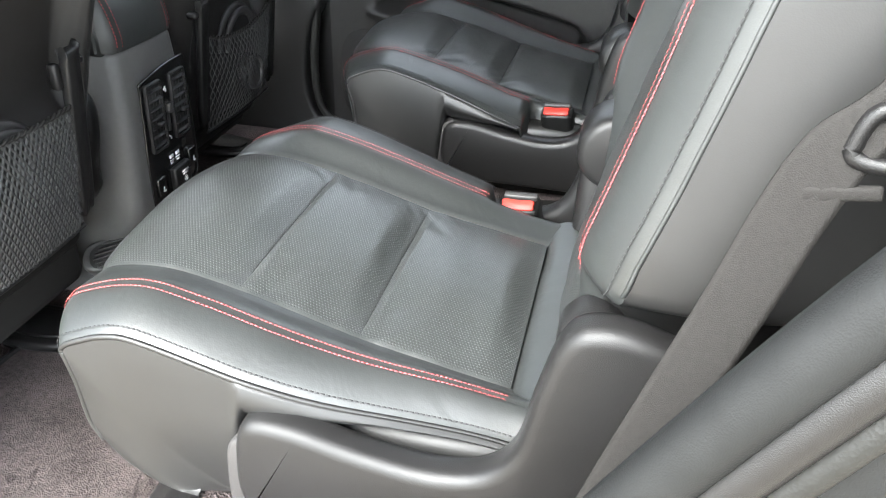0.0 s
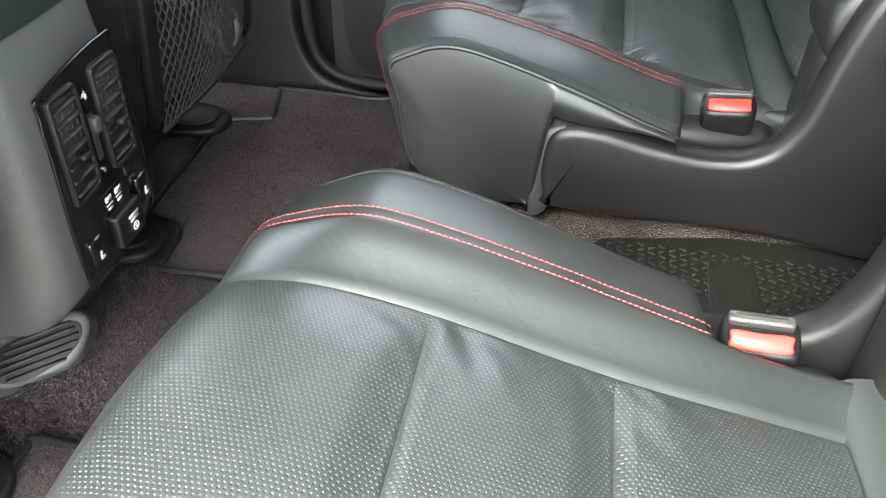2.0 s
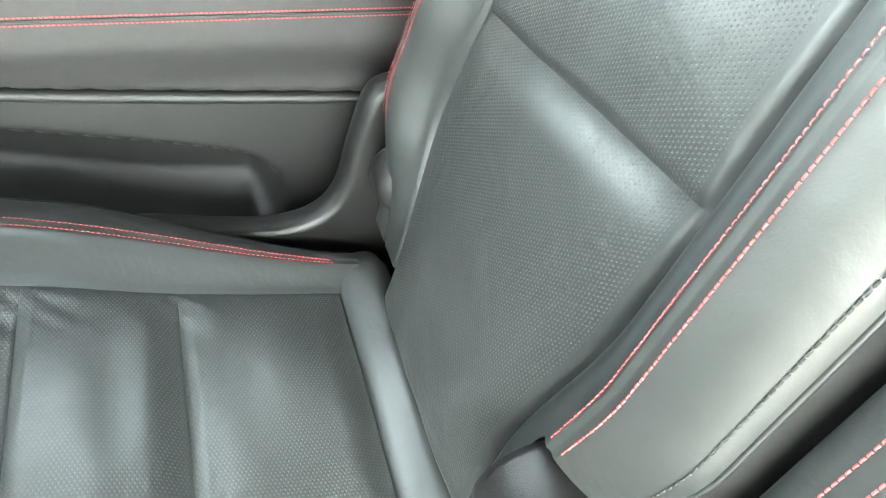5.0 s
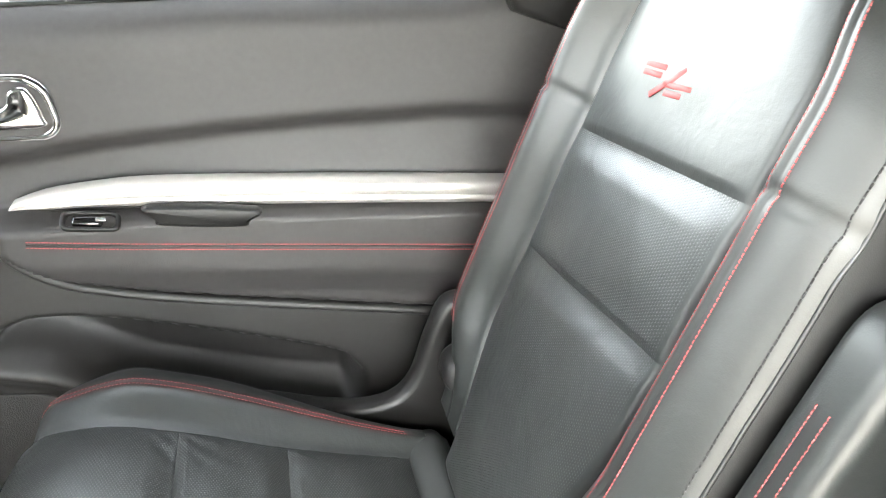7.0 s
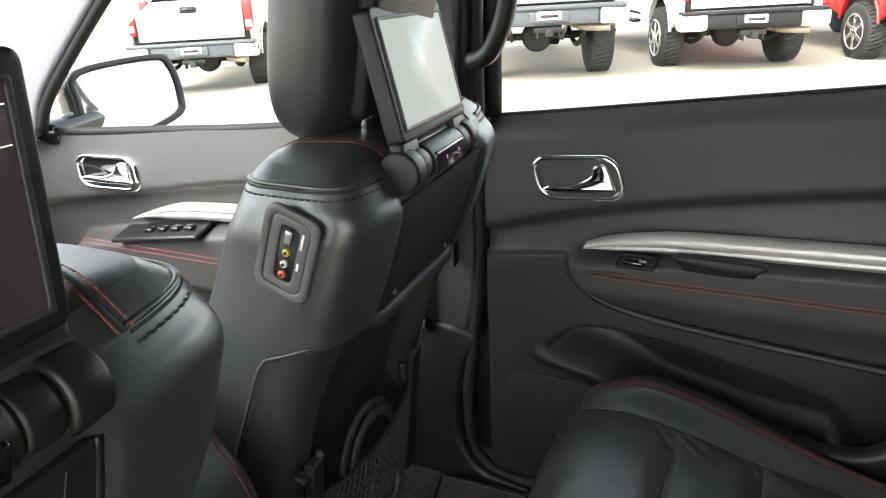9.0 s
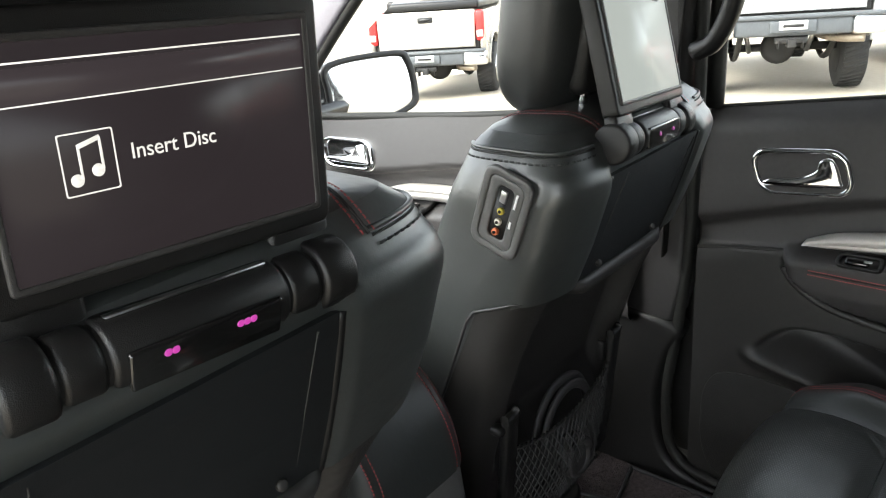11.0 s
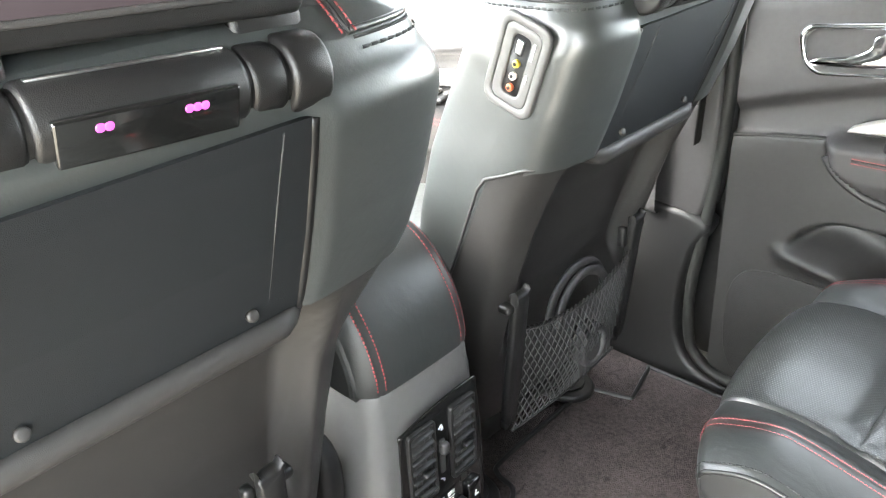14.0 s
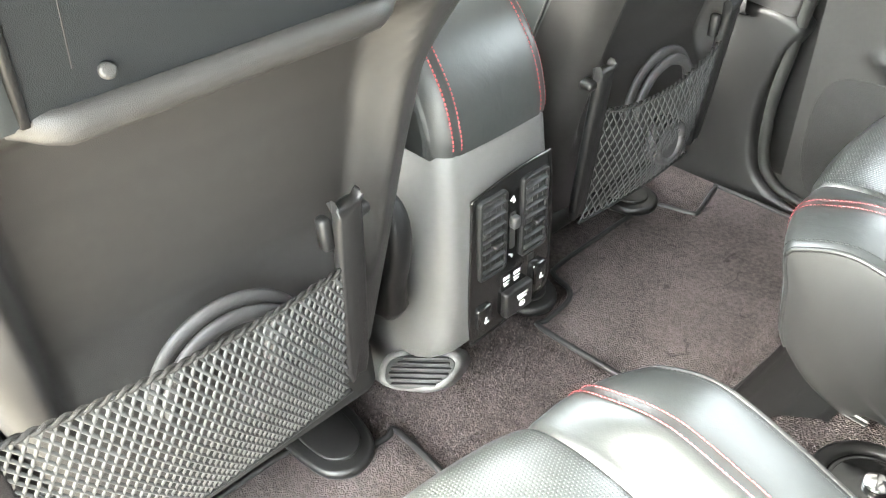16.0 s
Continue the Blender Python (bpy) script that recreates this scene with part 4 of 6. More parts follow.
def shell():
    pl = M["pillar"]
    # B-pillar of the far side, with its foot sweeping into the sill
    b = bmesh.new()
    o = outline([(-0.44, 0.36), (-0.42, 0.80), (-0.37, 1.25), (-0.245, 1.25), (-0.25, 0.80), (-0.262, 0.36)], 4)
    m = Matrix(((1, 0, 0, 0), (0, 0, 1, 0.735), (0, 1, 0, 0), (0, 0, 0, 1)))
    slab(o, 0.08, m, 0.012, bm=b)
    tagged(part("wall_pillar_upper", b, M["softpanel"]), "charcoal upper pillar trim beside the front seat", "trim", kind="structure")
    tagged(part("wall_door_post", box((0.09, 0.035, 1.25), Matrix.Translation((-0.285, 0.825, 0.63)), 0.01), M["plastic"]), "black outer post between the far doors", "pillar", kind="structure")
    o = outline([(-0.52, 0.352), (-0.262, 0.352), (-0.275, 0.27), (-0.292, 0.18), (-0.288, 0.09), (-0.258, 0.03), (-0.19, 0.005), (0.0, -0.002), (0.7, -0.002), (0.7, -0.06), (-0.7, -0.06), (-0.7, 0.02), (-0.62, 0.03), (-0.56, 0.10), (-0.53, 0.2)], 5)
    tagged(part("wall_pillar_foot", slab(o, 0.06, Matrix(((1, 0, 0, 0), (0, 0, 1, 0.728), (0, 1, 0, 0), (0, 0, 0, 1))), 0.014, 3), M["plastic"]), "black plastic pillar foot running into the door sill", "trim", kind="structure")
    seal = tube([(-0.238, 0.752, 1.2), (-0.235, 0.748, 0.8), (-0.242, 0.745, 0.5), (-0.262, 0.742, 0.3), (-0.272, 0.738, 0.2), (-0.268, 0.737, 0.1), (-0.243, 0.735, 0.045), (-0.18, 0.735, 0.018), (0.0, 0.735, 0.012), (0.3, 0.735, 0.012), (0.7, 0.735, 0.012)], 0.011, 8)
    tagged(part("trim_door_seal", seal, M["rubber"]), "black rubber seal round the far door opening", "trim", kind="structure")
    # roof, with the windscreen slope in front
    b = bmesh.new()
    box((3.1, 1.66, 0.05), Matrix.Translation((0.82, 0, 1.275)), 0.02, bm=b)
    tagged(part("ceiling", b, M["headliner"]), "dark fabric headliner of the car", "ceiling", kind="structure")
    # pillars beside the windscreen, tail and near side
    for nm, pts, r in (("pillar_b_near", [(-0.33, -0.76, 1.25), (-0.33, -0.78, 0.7), (-0.35, -0.78, 0.0)], 0.045),):
        tagged(part("wall_" + nm, tube(pts, r, 10), pl), "grey pillar trim at the edge of a window", "pillar", kind="structure")
    for nm, y0, x0 in (("wall_pillar_c_far", 0.745, 0.565), ("wall_pillar_c_near", -0.80, 0.74)):
        o = outline([(x0, 0.84), (x0 + 0.02, 1.05), (x0 + 0.06, 1.26), (1.02, 1.26), (1.02, 0.84)], 3)
        tagged(part(nm, slab(o, 0.05, Matrix(((1, 0, 0, 0), (0, 0, 1, y0), (0, 1, 0, 0), (0, 0, 0, 1))), 0.012), M["plastic"]), "black trim of the pillar behind the rear door", "pillar", kind="structure")
    for nm, y0 in (("wall_pillar_a_far", 0.725), ("wall_pillar_a_near", -0.765)):
        o = outline([(-0.72, 1.26), (-1.03, 1.0), (-1.285, 0.772), (-1.36, 0.66), (-1.52, 0.66), (-1.44, 0.86), (-1.28, 1.02), (-1.0, 1.26)], 4)
        m = Matrix(((1, 0, 0, 0), (0, 0, 1, y0), (0, 1, 0, 0), (0, 0, 0, 1)))
        tagged(part(nm, slab(o, 0.04, m, 0.012, 3), pl), "grey trim of the windscreen pillar", "pillar", kind="structure")
        q = [(x + 0.012, y0 + 0.02, z) for x, z in ((-0.72, 1.25), (-1.03, 1.0), (-1.285, 0.772), (-1.35, 0.68))]
        tagged(part(nm.replace("wall_pillar", "trim_seal"), tube(q, 0.014, 8), M["rubber"]), "black rubber edge of the windscreen pillar", "trim", kind="structure")
    tagged(part("wall_tail", box((0.04, 1.6, 1.0), Matrix.Translation((1.75, 0, 0.4)), 0.01), M["plastic"]), "black trim of the tailgate behind the seats", "wall", kind="structure")
    tagged(part("wall_dash", box((0.3, 1.5, 0.75), Matrix.Translation((-1.62, 0, 0.33)), 0.06, 3), M["plastic"]), "black dashboard in front of the seats", "dashboard", kind="structure")
    tagged(part("wall_far_rear", box((0.9, 0.06, 0.9), Matrix.Translation((1.3, 0.80, 0.45)), 0.02), M["softpanel"]), "charcoal trim beside the third row", "wall", kind="structure")
    tagged(part("wall_near_rear", box((0.9, 0.06, 0.9), Matrix.Translation((1.3, -0.80, 0.45)), 0.02), M["softpanel"]), "charcoal trim beside the third row", "wall", kind="structure")
    # unseen opaque panels over the rear windows, added to keep light out of the cabin
    for nm, size, at in (("wall_quarter_glass_far", (0.75, 0.03, 0.4), (1.36, 0.79, 1.08)), ("wall_quarter_glass_near", (0.75, 0.03, 0.4), (1.36, -0.79, 1.08)), ("wall_tail_glass", (0.03, 1.56, 0.4), (1.75, 0, 1.08))):
        tagged(part(nm, box(size, Matrix.Translation(at), 0.006), M["rear_blind"]), "unseen opaque panel in place of privacy glass, shutting out light from the rear", "window", kind="structure")
    arch = [(0.455, 0.12), (0.455, 0.34), (0.485, 0.40), (0.545, 0.51), (0.62, 0.645), (0.70, 0.77), (0.78, 0.86), (1.0, 0.88), (1.0, 0.12)]
    tagged(part("wall_wheel_arch", slab(arch, 0.05, Matrix(((1, 0, 0, 0), (0, 0, -1, -0.765), (0, 1, 0, 0), (0, 0, 0, 1))), 0.012), M["arch"]), "black inner panel over the rear wheel", "wall", kind="structure")
    tagged(part("wall_near_front", box((1.05, 0.07, 0.72), Matrix.Translation((-0.92, -0.80, 0.32)), 0.02), M["softpanel"]), "charcoal inner trim of the front door", "wall", kind="structure")


shell()


# ---- far rear door ----
def eased(*pts):
    """A smooth curve through points of x and height."""
    return spline([(x, z, 0) for x, z in pts], 10)


CREASE = eased((-0.3, 0.56), (-0.187, 0.594), (-0.08, 0.624), (0.02, 0.648), (0.137, 0.67), (0.277, 0.692), (0.42, 0.710), (0.566, 0.724), (1.0, 0.74))
ARM_LOW = eased((-0.10, 0.60), (-0.066, 0.52), (-0.04, 0.489), (-0.012, 0.471), (0.03, 0.456), (0.139, 0.440), (0.32, 0.426), (0.52, 0.413), (0.96, 0.385))
POCKET = eased((-0.16, 0.29), (-0.128, 0.325), (-0.085, 0.375), (-0.03, 0.401), (0.067, 0.399), (0.213, 0.374), (0.359, 0.342), (0.40, 0.318), (0.45, 0.27))


def door_surface(x, z):
    y = 0.742 + 0.10 * max(0.0, z - 0.62)
    # rolled shoulder along the glass, and the long rising crease
    top = belt_z(x)
    y += 0.024 * max(0.0, (z - top + 0.045) / 0.045) ** 2
    crease = float(np.interp(x, CREASE[:, 0], CREASE[:, 1]))
    y += 0.020 * smooth01((crease - z) / 0.03) - 0.010 * smooth01((crease - 0.03 - z) / 0.07)
    # armrest
    low = np.interp(x, ARM_LOW[:, 0], ARM_LOW[:, 1])
    top = np.interp(x, [-0.1, 0.0, 0.2, 0.9], [0.555, 0.562, 0.585, 0.615])
    on = smooth01((z - low) / 0.012) * smooth01((top - z) / 0.02) * smooth01((x + 0.085) / 0.04)
    y -= on * (0.05 + 0.02 * smooth01((0.515 - z) / 0.03) * 0)
    y += on * 0.018 * smooth01((0.50 - z) / 0.06)
    # the lower panel stands a little proud below the long line
    line = np.interp(x, [-0.3, -0.06], [0.517, 0.545])
    if x < -0.05:
        y -= 0.010 * smooth01((line - z) / 0.006) * (1 - on)
    else:
        y -= 0.010 * smooth01((low - z) / 0.01) * (1 - on)
    # map pocket scooped into the lower panel
    ptop = np.interp(x, POCKET[:, 0], POCKET[:, 1])
    pbot = np.interp(x, [-0.14, -0.12, -0.07, -0.02, 0.02, 0.1, 0.27, 0.45], [0.326, 0.322, 0.311, 0.302, 0.286, 0.25, 0.21, 0.19])
    inside = smooth01((ptop - z) / 0.022) * smooth01((z - pbot) / 0.075) * smooth01((x + 0.135) / 0.05) * smooth01((0.425 - x) / 0.045)
    y += 0.062 * inside
    lip = math.exp(-(((z - pbot) / 0.013) ** 2)) * smooth01((x + 0.14) / 0.03) * smooth01((0.43 - x) / 0.03)
    y -= 0.009 * lip
    return (x, y, z)


def handle_surround(m, d):
    """Rounded chrome ring, raised in its middle line, round a black bowl."""
    shape = [(x - 0.2 * y, y) for x, y in roundrect(0.158, 0.084, 0.03, 9)]
    h = bmesh.new()
    rings = []
    for s, hgt in ((1.0, 0.0), (0.985, 0.008), (0.95, 0.013), (0.90, 0.014), (0.86, 0.011), (0.83, 0.002)):
        sy = 1 - (1 - s) * 1.75
        rings.append([h.verts.new(m @ Vector((x * s, y * sy, hgt))) for x, y in shape])
    n = len(shape)
    for p, q in zip(rings, rings[1:]):
        for i in range(n):
            h.faces.new((p[i], p[(i + 1) % n], q[(i + 1) % n], q[i]))
    bez = part("handle_bezel", h, M["chrome"], d, "chrome handle surround")
    part("handle_bowl", slab([(x * 0.85, y * 0.74) for x, y in shape], 0.002, m @ Matrix.Translation((0, 0, 0.001)), 0), M["gloss"], bez)
    return bez


def far_door():
    d = thing("rear_door", (0.25, 0.76, 0.03), "charcoal car door trim with silver strip and red-stitched armrest", "car door")
    us = list(np.linspace(-0.225, 0.95, 210))
    verts, faces = [], []
    ks = 150
    for x in us:
        for k in range(ks):
            verts.append(door_surface(x, -0.03 + (belt_z(x) + 0.03) * k / (ks - 1)))
    for i in range(len(us) - 1):
        for k in range(ks - 1):
            faces.append((i * ks + k, (i + 1) * ks + k, (i + 1) * ks + k + 1, i * ks + k + 1))
    def below(f):
        x, z = (sum(verts[i][k] for i in f) / 4 for k in (0, 2))
        return z < (np.interp(x, [-0.3, -0.06], [0.514, 0.541]) if x < -0.062 else np.interp(x, ARM_LOW[:, 0], ARM_LOW[:, 1]))

    low = [f for f in faces if below(f)]
    cut = set(low)
    put("upper_trim", mesh_of("upper_trim", verts, [f for f in faces if f not in cut]), M["softpanel"], d, "grey soft-touch upper door trim")
    put("lower_panel", mesh_of("lower_panel", verts, low), M["lowpanel"], d, "black moulded lower door panel")
    part("door_body", box((1.34, 0.05, 0.70), Matrix.Translation((0.30, 0.835, 0.33)), 0.02), M["plastic"], d)
    # sill strip along the glass
    part("glass_seal", tube([(x, 0.743 + 0.1 * (belt_z(x) - 0.62) + 0.026, belt_z(x) + 0.001) for x in np.linspace(-0.225, 0.95, 8)], 0.004, 8), M["rubber"], d)
    # silver strip
    tops = spline([(-0.037, 0.5695, 0), (0.0, 0.585, 0), (0.05, 0.596, 0), (0.12, 0.606, 0), (0.25, 0.613, 0), (0.4, 0.619, 0), (0.55, 0.623, 0), (0.7, 0.626, 0)], 8)
    lows = spline([(-0.037, 0.566, 0), (0.0, 0.567, 0), (0.1, 0.574, 0), (0.3, 0.582, 0), (0.55, 0.590, 0), (0.7, 0.594, 0)], 8)
    XT, ZT = tops[:, 0], tops[:, 1]
    ZB = np.interp(XT, lows[:, 0], lows[:, 1])
    b = bmesh.new()
    k = 40
    rows = []
    for i in range(k + 1):
        x = -0.037 + 0.72 * i / k
        zt = float(np.interp(x, XT, ZT))
        zb = float(np.interp(x, XT, ZB))
        mid, hw = (zt + zb) / 2, (zt - zb) / 2
        rows.append([b.verts.new((x, 0.742 + yy, mid + f * hw)) for f, yy in ((-1.05, 0.0), (-1, -0.022), (-0.45, -0.029), (-0.35, -0.026), (-0.15, -0.026), (-0.05, -0.03), (1, -0.02), (1.05, 0.0))])
    for p, q in zip(rows, rows[1:]):
        for j in range(7):
            b.faces.new((p[j], q[j], q[j + 1], p[j + 1]))
    part("silver_strip", b, M["satin"], d, "brushed silver accent strip")
    part("strip_gap", tube([(x, 0.7275, float(np.interp(x, XT, ZB)) - 0.003) for x in np.linspace(-0.03, 0.68, 14)], 0.0028, 6), M["dark"], d)
    # inside handle: bezel, bowl, lever
    m = Matrix(((1, 0, 0, -0.058), (0, 0, -1, 0.757), (0, 1, 0, 0.68), (0, 0, 0, 1))) @ pose(0, 0, 0, 0, 0, 5)
    h = handle_surround(m, d)
    lever = bmesh.new()
    lv = outline([(-0.055, -0.022), (-0.05, -0.010), (-0.01, -0.008), (0.022, 0.004), (0.03, 0.022), (0.05, 0.024), (0.062, -0.008), (0.054, -0.024)], 5)
    slab(lv, 0.014, m @ Matrix.Translation((0, 0, 0.004)), 0.005, 3, bm=lever)
    part("lever", lever, M["chrome"], h, "chrome pull lever")
    # window switch and pull cup on the armrest
    mt = Matrix(((1, 0, 0, 0.055), (0, 0, -1, 0.70), (0, 1, 0, 0.560), (0, 0, 0, 1))) @ pose(0, 0, 0, -50, 0, 0)
    o2 = roundrect(0.068, 0.026, 0.009)
    sw = part("switch_bezel", frame_ring(o2, [(x * 0.82, y * 0.66) for x, y in o2], 0.006, mt), M["plastic"], d)
    part("switch", box((0.035, 0.014, 0.01), mt @ Matrix.Translation((-0.004, 0, 0.002)), 0.004), M["gloss"], sw)
    part("switch_edge", box((0.012, 0.004, 0.003), mt @ Matrix.Translation((0.012, 0, 0.008)), 0.001), M["steel"], sw)
    cup = bmesh.new()
    slab(outline([(-0.064, 0.018), (-0.056, 0.002), (-0.045, -0.006), (0.045, -0.006), (0.056, 0.002), (0.064, 0.018)], 4), 0.02, Matrix(((1, 0, 0, 0.185), (0, 0, -1, 0.705), (0, 1, 0, 0.568), (0, 0, 0, 1))), 0.004, bm=cup)
    part("pull_cup", cup, M["plastic"], d)
    for dz in (-0.0038, 0.0038):
        xs = np.linspace(-0.02, 0.75, 60)
        zz = [float(np.interp(x, [-0.03, 0.1, 0.7], [0.528, 0.527, 0.532])) + dz for x in xs]
        pts = [door_surface(x, z) for x, z in zip(xs, zz)]
        stitches("red_stitching", [(p[0], p[1] - 0.001, p[2]) for p in pts], [(0, -1, 0.2)] * len(pts), M["red_thread"], d, label="red thread seam")
    part("armrest_seam", tube([(x, door_surface(x, z)[1] - 0.0005, z) for x, z in [(x, float(np.interp(x, [-0.03, 0.1, 0.7], [0.528, 0.527, 0.532]))) for x in np.linspace(-0.02, 0.75, 20)]], 0.0015, 6), M["skirt"], d)
    # moulded edge under the armrest
    part("armrest_edge", tube([(x, 0.7285, z - 0.002) for x, z in ARM_LOW[10::6, :2]], 0.007, 10), M["lowpanel"], d)
    part("panel_joint", tube([(x, 0.7475, z) for x, z in [(-0.225, 0.518), (-0.15, 0.530), (-0.06, 0.541)]], 0.0036, 6), M["dark"], d)
    # speaker cover: a shallow panel of fine mesh inside a thin groove
    sp = outline([(-0.172, 0.05), (-0.196, 0.11), (-0.198, 0.2), (-0.184, 0.252), (-0.148, 0.276), (-0.068, 0.279), (-0.008, 0.270), (0.08, 0.235), (0.2, 0.18), (0.22, 0.05), (0.0, 0.03), (-0.11, 0.03)], 4)
    md = Matrix(((1, 0, 0, 0), (0, 0, -1, 0.7405), (0, 1, 0, 0), (0, 0, 0, 1)))
    part("speaker_cover", slab(sp, 0.004, md, 0.0015), M["grille"], d, "fine mesh speaker cover")
    part("speaker_rim", tube([(x, 0.7385, z) for x, z in sp[::2]], 0.0024, 6, True, n=2), M["dark"], d)
    part("lock_knob", cyl(0.004, 0.05, Matrix.Translation((0.515, 0.775, belt_z(0.5) + 0.02)), 12, 0.002), M["chrome"], d)
    part("window_frame", tube([(-0.222, 0.785, 0.77), (-0.215, 0.775, 1.0), (-0.2, 0.76, 1.24)], 0.016, 8), M["rubber"], d)
    verts = [(-0.225, 0.785, belt_z(-0.225) - 0.01), (0.95, 0.785, belt_z(0.95) - 0.01), (0.95, 0.75, 1.25), (-0.2, 0.75, 1.25)]
    w = put("window_pane", mesh_of("window_pane", verts, [(0, 1, 2, 3)]), M["glass"], d, smooth=False)
    w.visible_shadow = False
    return d


far_door()


def front_door():
    d = thing("front_door", (-0.85, 0.76, 0.03), "charcoal front door trim with silver strip and chrome handle", "car door")
    us, ks = list(np.linspace(-1.5, -0.345, 80)), 70
    verts, faces = [], []
    for x in us:
        for k in range(ks):
            z = 0.03 + (belt_z(x) - 0.03) * k / (ks - 1)
            crease = 0.603 + 0.17 * min(0.0, x + 0.765)
            y = 0.742 + 0.25 * max(0, z - crease)
            arm = smooth01((z - 0.33) / 0.02) * smooth01((0.452 + 0.18 * (x + 1.125) - z) / 0.02) * smooth01((x + 1.32) / 0.05)
            y += 0.035 * smooth01((crease + 0.004 - z) / 0.02) - 0.07 * arm
            verts.append((x, y, z))
    for i in range(len(us) - 1):
        for k in range(ks - 1):
            faces.append((i * ks + k, (i + 1) * ks + k, (i + 1) * ks + k + 1, i * ks + k + 1))
    put("trim_panel", mesh_of("trim_panel", verts, faces), M["softpanel"], d)
    m = Matrix(((1, 0, 0, -1.16), (0, 0, -1, 0.756), (0, 1, 0, 0.588), (0, 0, 0, 1))) @ pose(0, 0, 0, -14, 0, 2) @ Matrix.Diagonal((1.22, 1.0, 1.0, 1.0))
    h = handle_surround(m, d)
    part("lever", slab(outline([(-0.055, -0.022), (-0.05, -0.010), (-0.01, -0.008), (0.022, 0.004), (0.03, 0.022), (0.05, 0.024), (0.062, -0.008), (0.054, -0.024)], 5), 0.014, m @ Matrix.Translation((0, 0, 0.004)), 0.005, 3), M["chrome"], h)
    strip, rows = bmesh.new(), []
    for x in np.linspace(-1.105, -0.36, 40):
        zc = 0.484 + 0.058 * (1 - math.exp(-(x + 1.105) / 0.13)) * 0.72 + 0.012 * (x + 1.105)
        hw = 0.0015 + 0.014 * smooth01((x + 1.115) / 0.16)
        rows.append([strip.verts.new((x, yy, zc + f * hw)) for f, yy in ((-1.05, 0.775), (-1, 0.744), (0.1, 0.738), (0.16, 0.742), (0.3, 0.742), (0.36, 0.738), (1, 0.744), (1.05, 0.775))])
    for p, q in zip(rows, rows[1:]):
        for j in range(7):
            strip.faces.new((p[j], q[j], q[j + 1], p[j + 1]))
    part("silver_strip", strip, M["satin"], d, "brushed silver accent strip")
    part("switch_panel", box((0.26, 0.07, 0.012), pose(-1.0, 0.72, 0.473, 10, -9, 0), 0.005), M["plastic"], d)
    for i in range(4):
        part("switch", box((0.025, 0.02, 0.012), pose(-1.03 + 0.04 * i, 0.715, 0.477 + 0.0065 * i, 10, -9, 0), 0.004), M["gloss"], d)
    for dz in (0, 0.012):
        xs = np.linspace(-1.25, -0.4, 40)
        stitches("red_stitching", [(x, 0.7055, 0.423 + dz) for x in xs], [(0, -1, 0.2)] * 40, M["red_thread"], d)
    part("glass_seal", tube([(x, 0.782, belt_z(x)) for x in np.linspace(-1.5, -0.345, 6)], 0.010, 8), M["rubber"], d)
    part("door_body", box((1.15, 0.05, 0.66), Matrix.Translation((-0.92, 0.86, 0.32)), 0.02), M["plastic"], d)
    w = put("window_pane", mesh_of("window_pane", [(-1.45, 0.80, 0.66), (-0.32, 0.80, 0.75), (-0.3, 0.76, 1.25), (-0.5, 0.76, 1.25)], [(0, 1, 2, 3)]), M["glass"], d, smooth=False)
    w.visible_shadow = False


front_door()


def wing_mirror():
    e = thing("wing_mirror", (-1.36, 1.0, 0.7), "white wing mirror with a dark housing edge", "mirror")
    face = outline([(-0.15, -0.085), (-0.16, 0.02), (-0.14, 0.095), (0.10, 0.10), (0.15, 0.07), (0.16, -0.02), (0.13, -0.075), (-0.05, -0.105)], 5)
    m = Matrix.Translation((-1.306, 1.01, 0.697)) @ pose(0, 0, 0, 0, -9, -14) @ Matrix.Scale(0.87, 4) @ Matrix(((0, 0, 1, 0), (1, 0, 0, 0), (0, 1, 0, 0), (0, 0, 0, 1)))
    part("housing", slab([(x * 1.08, y * 1.1) for x, y in face], -0.12, m @ Matrix.Translation((0, 0, -0.002)), 0.03, 3), M["gloss"], e, "dark mirror housing")
    part("mirror_glass", slab(face, 0.003, m, 0.001), M["chrome"], e, "mirror glass")
    part("mirror_rim", frame_ring([(x * 1.10, y * 1.13) for x, y in face], [(x * 0.97, y * 0.96) for x, y in face], 0.014, m @ Matrix.Translation((0, 0, -0.004))), M["plastic"], e, "black mirror rim")
    part("arm", box((0.08, 0.2, 0.06), Matrix.Translation((-1.36, 0.86, 0.66)), 0.02), M["gloss"], e)


wing_mirror()


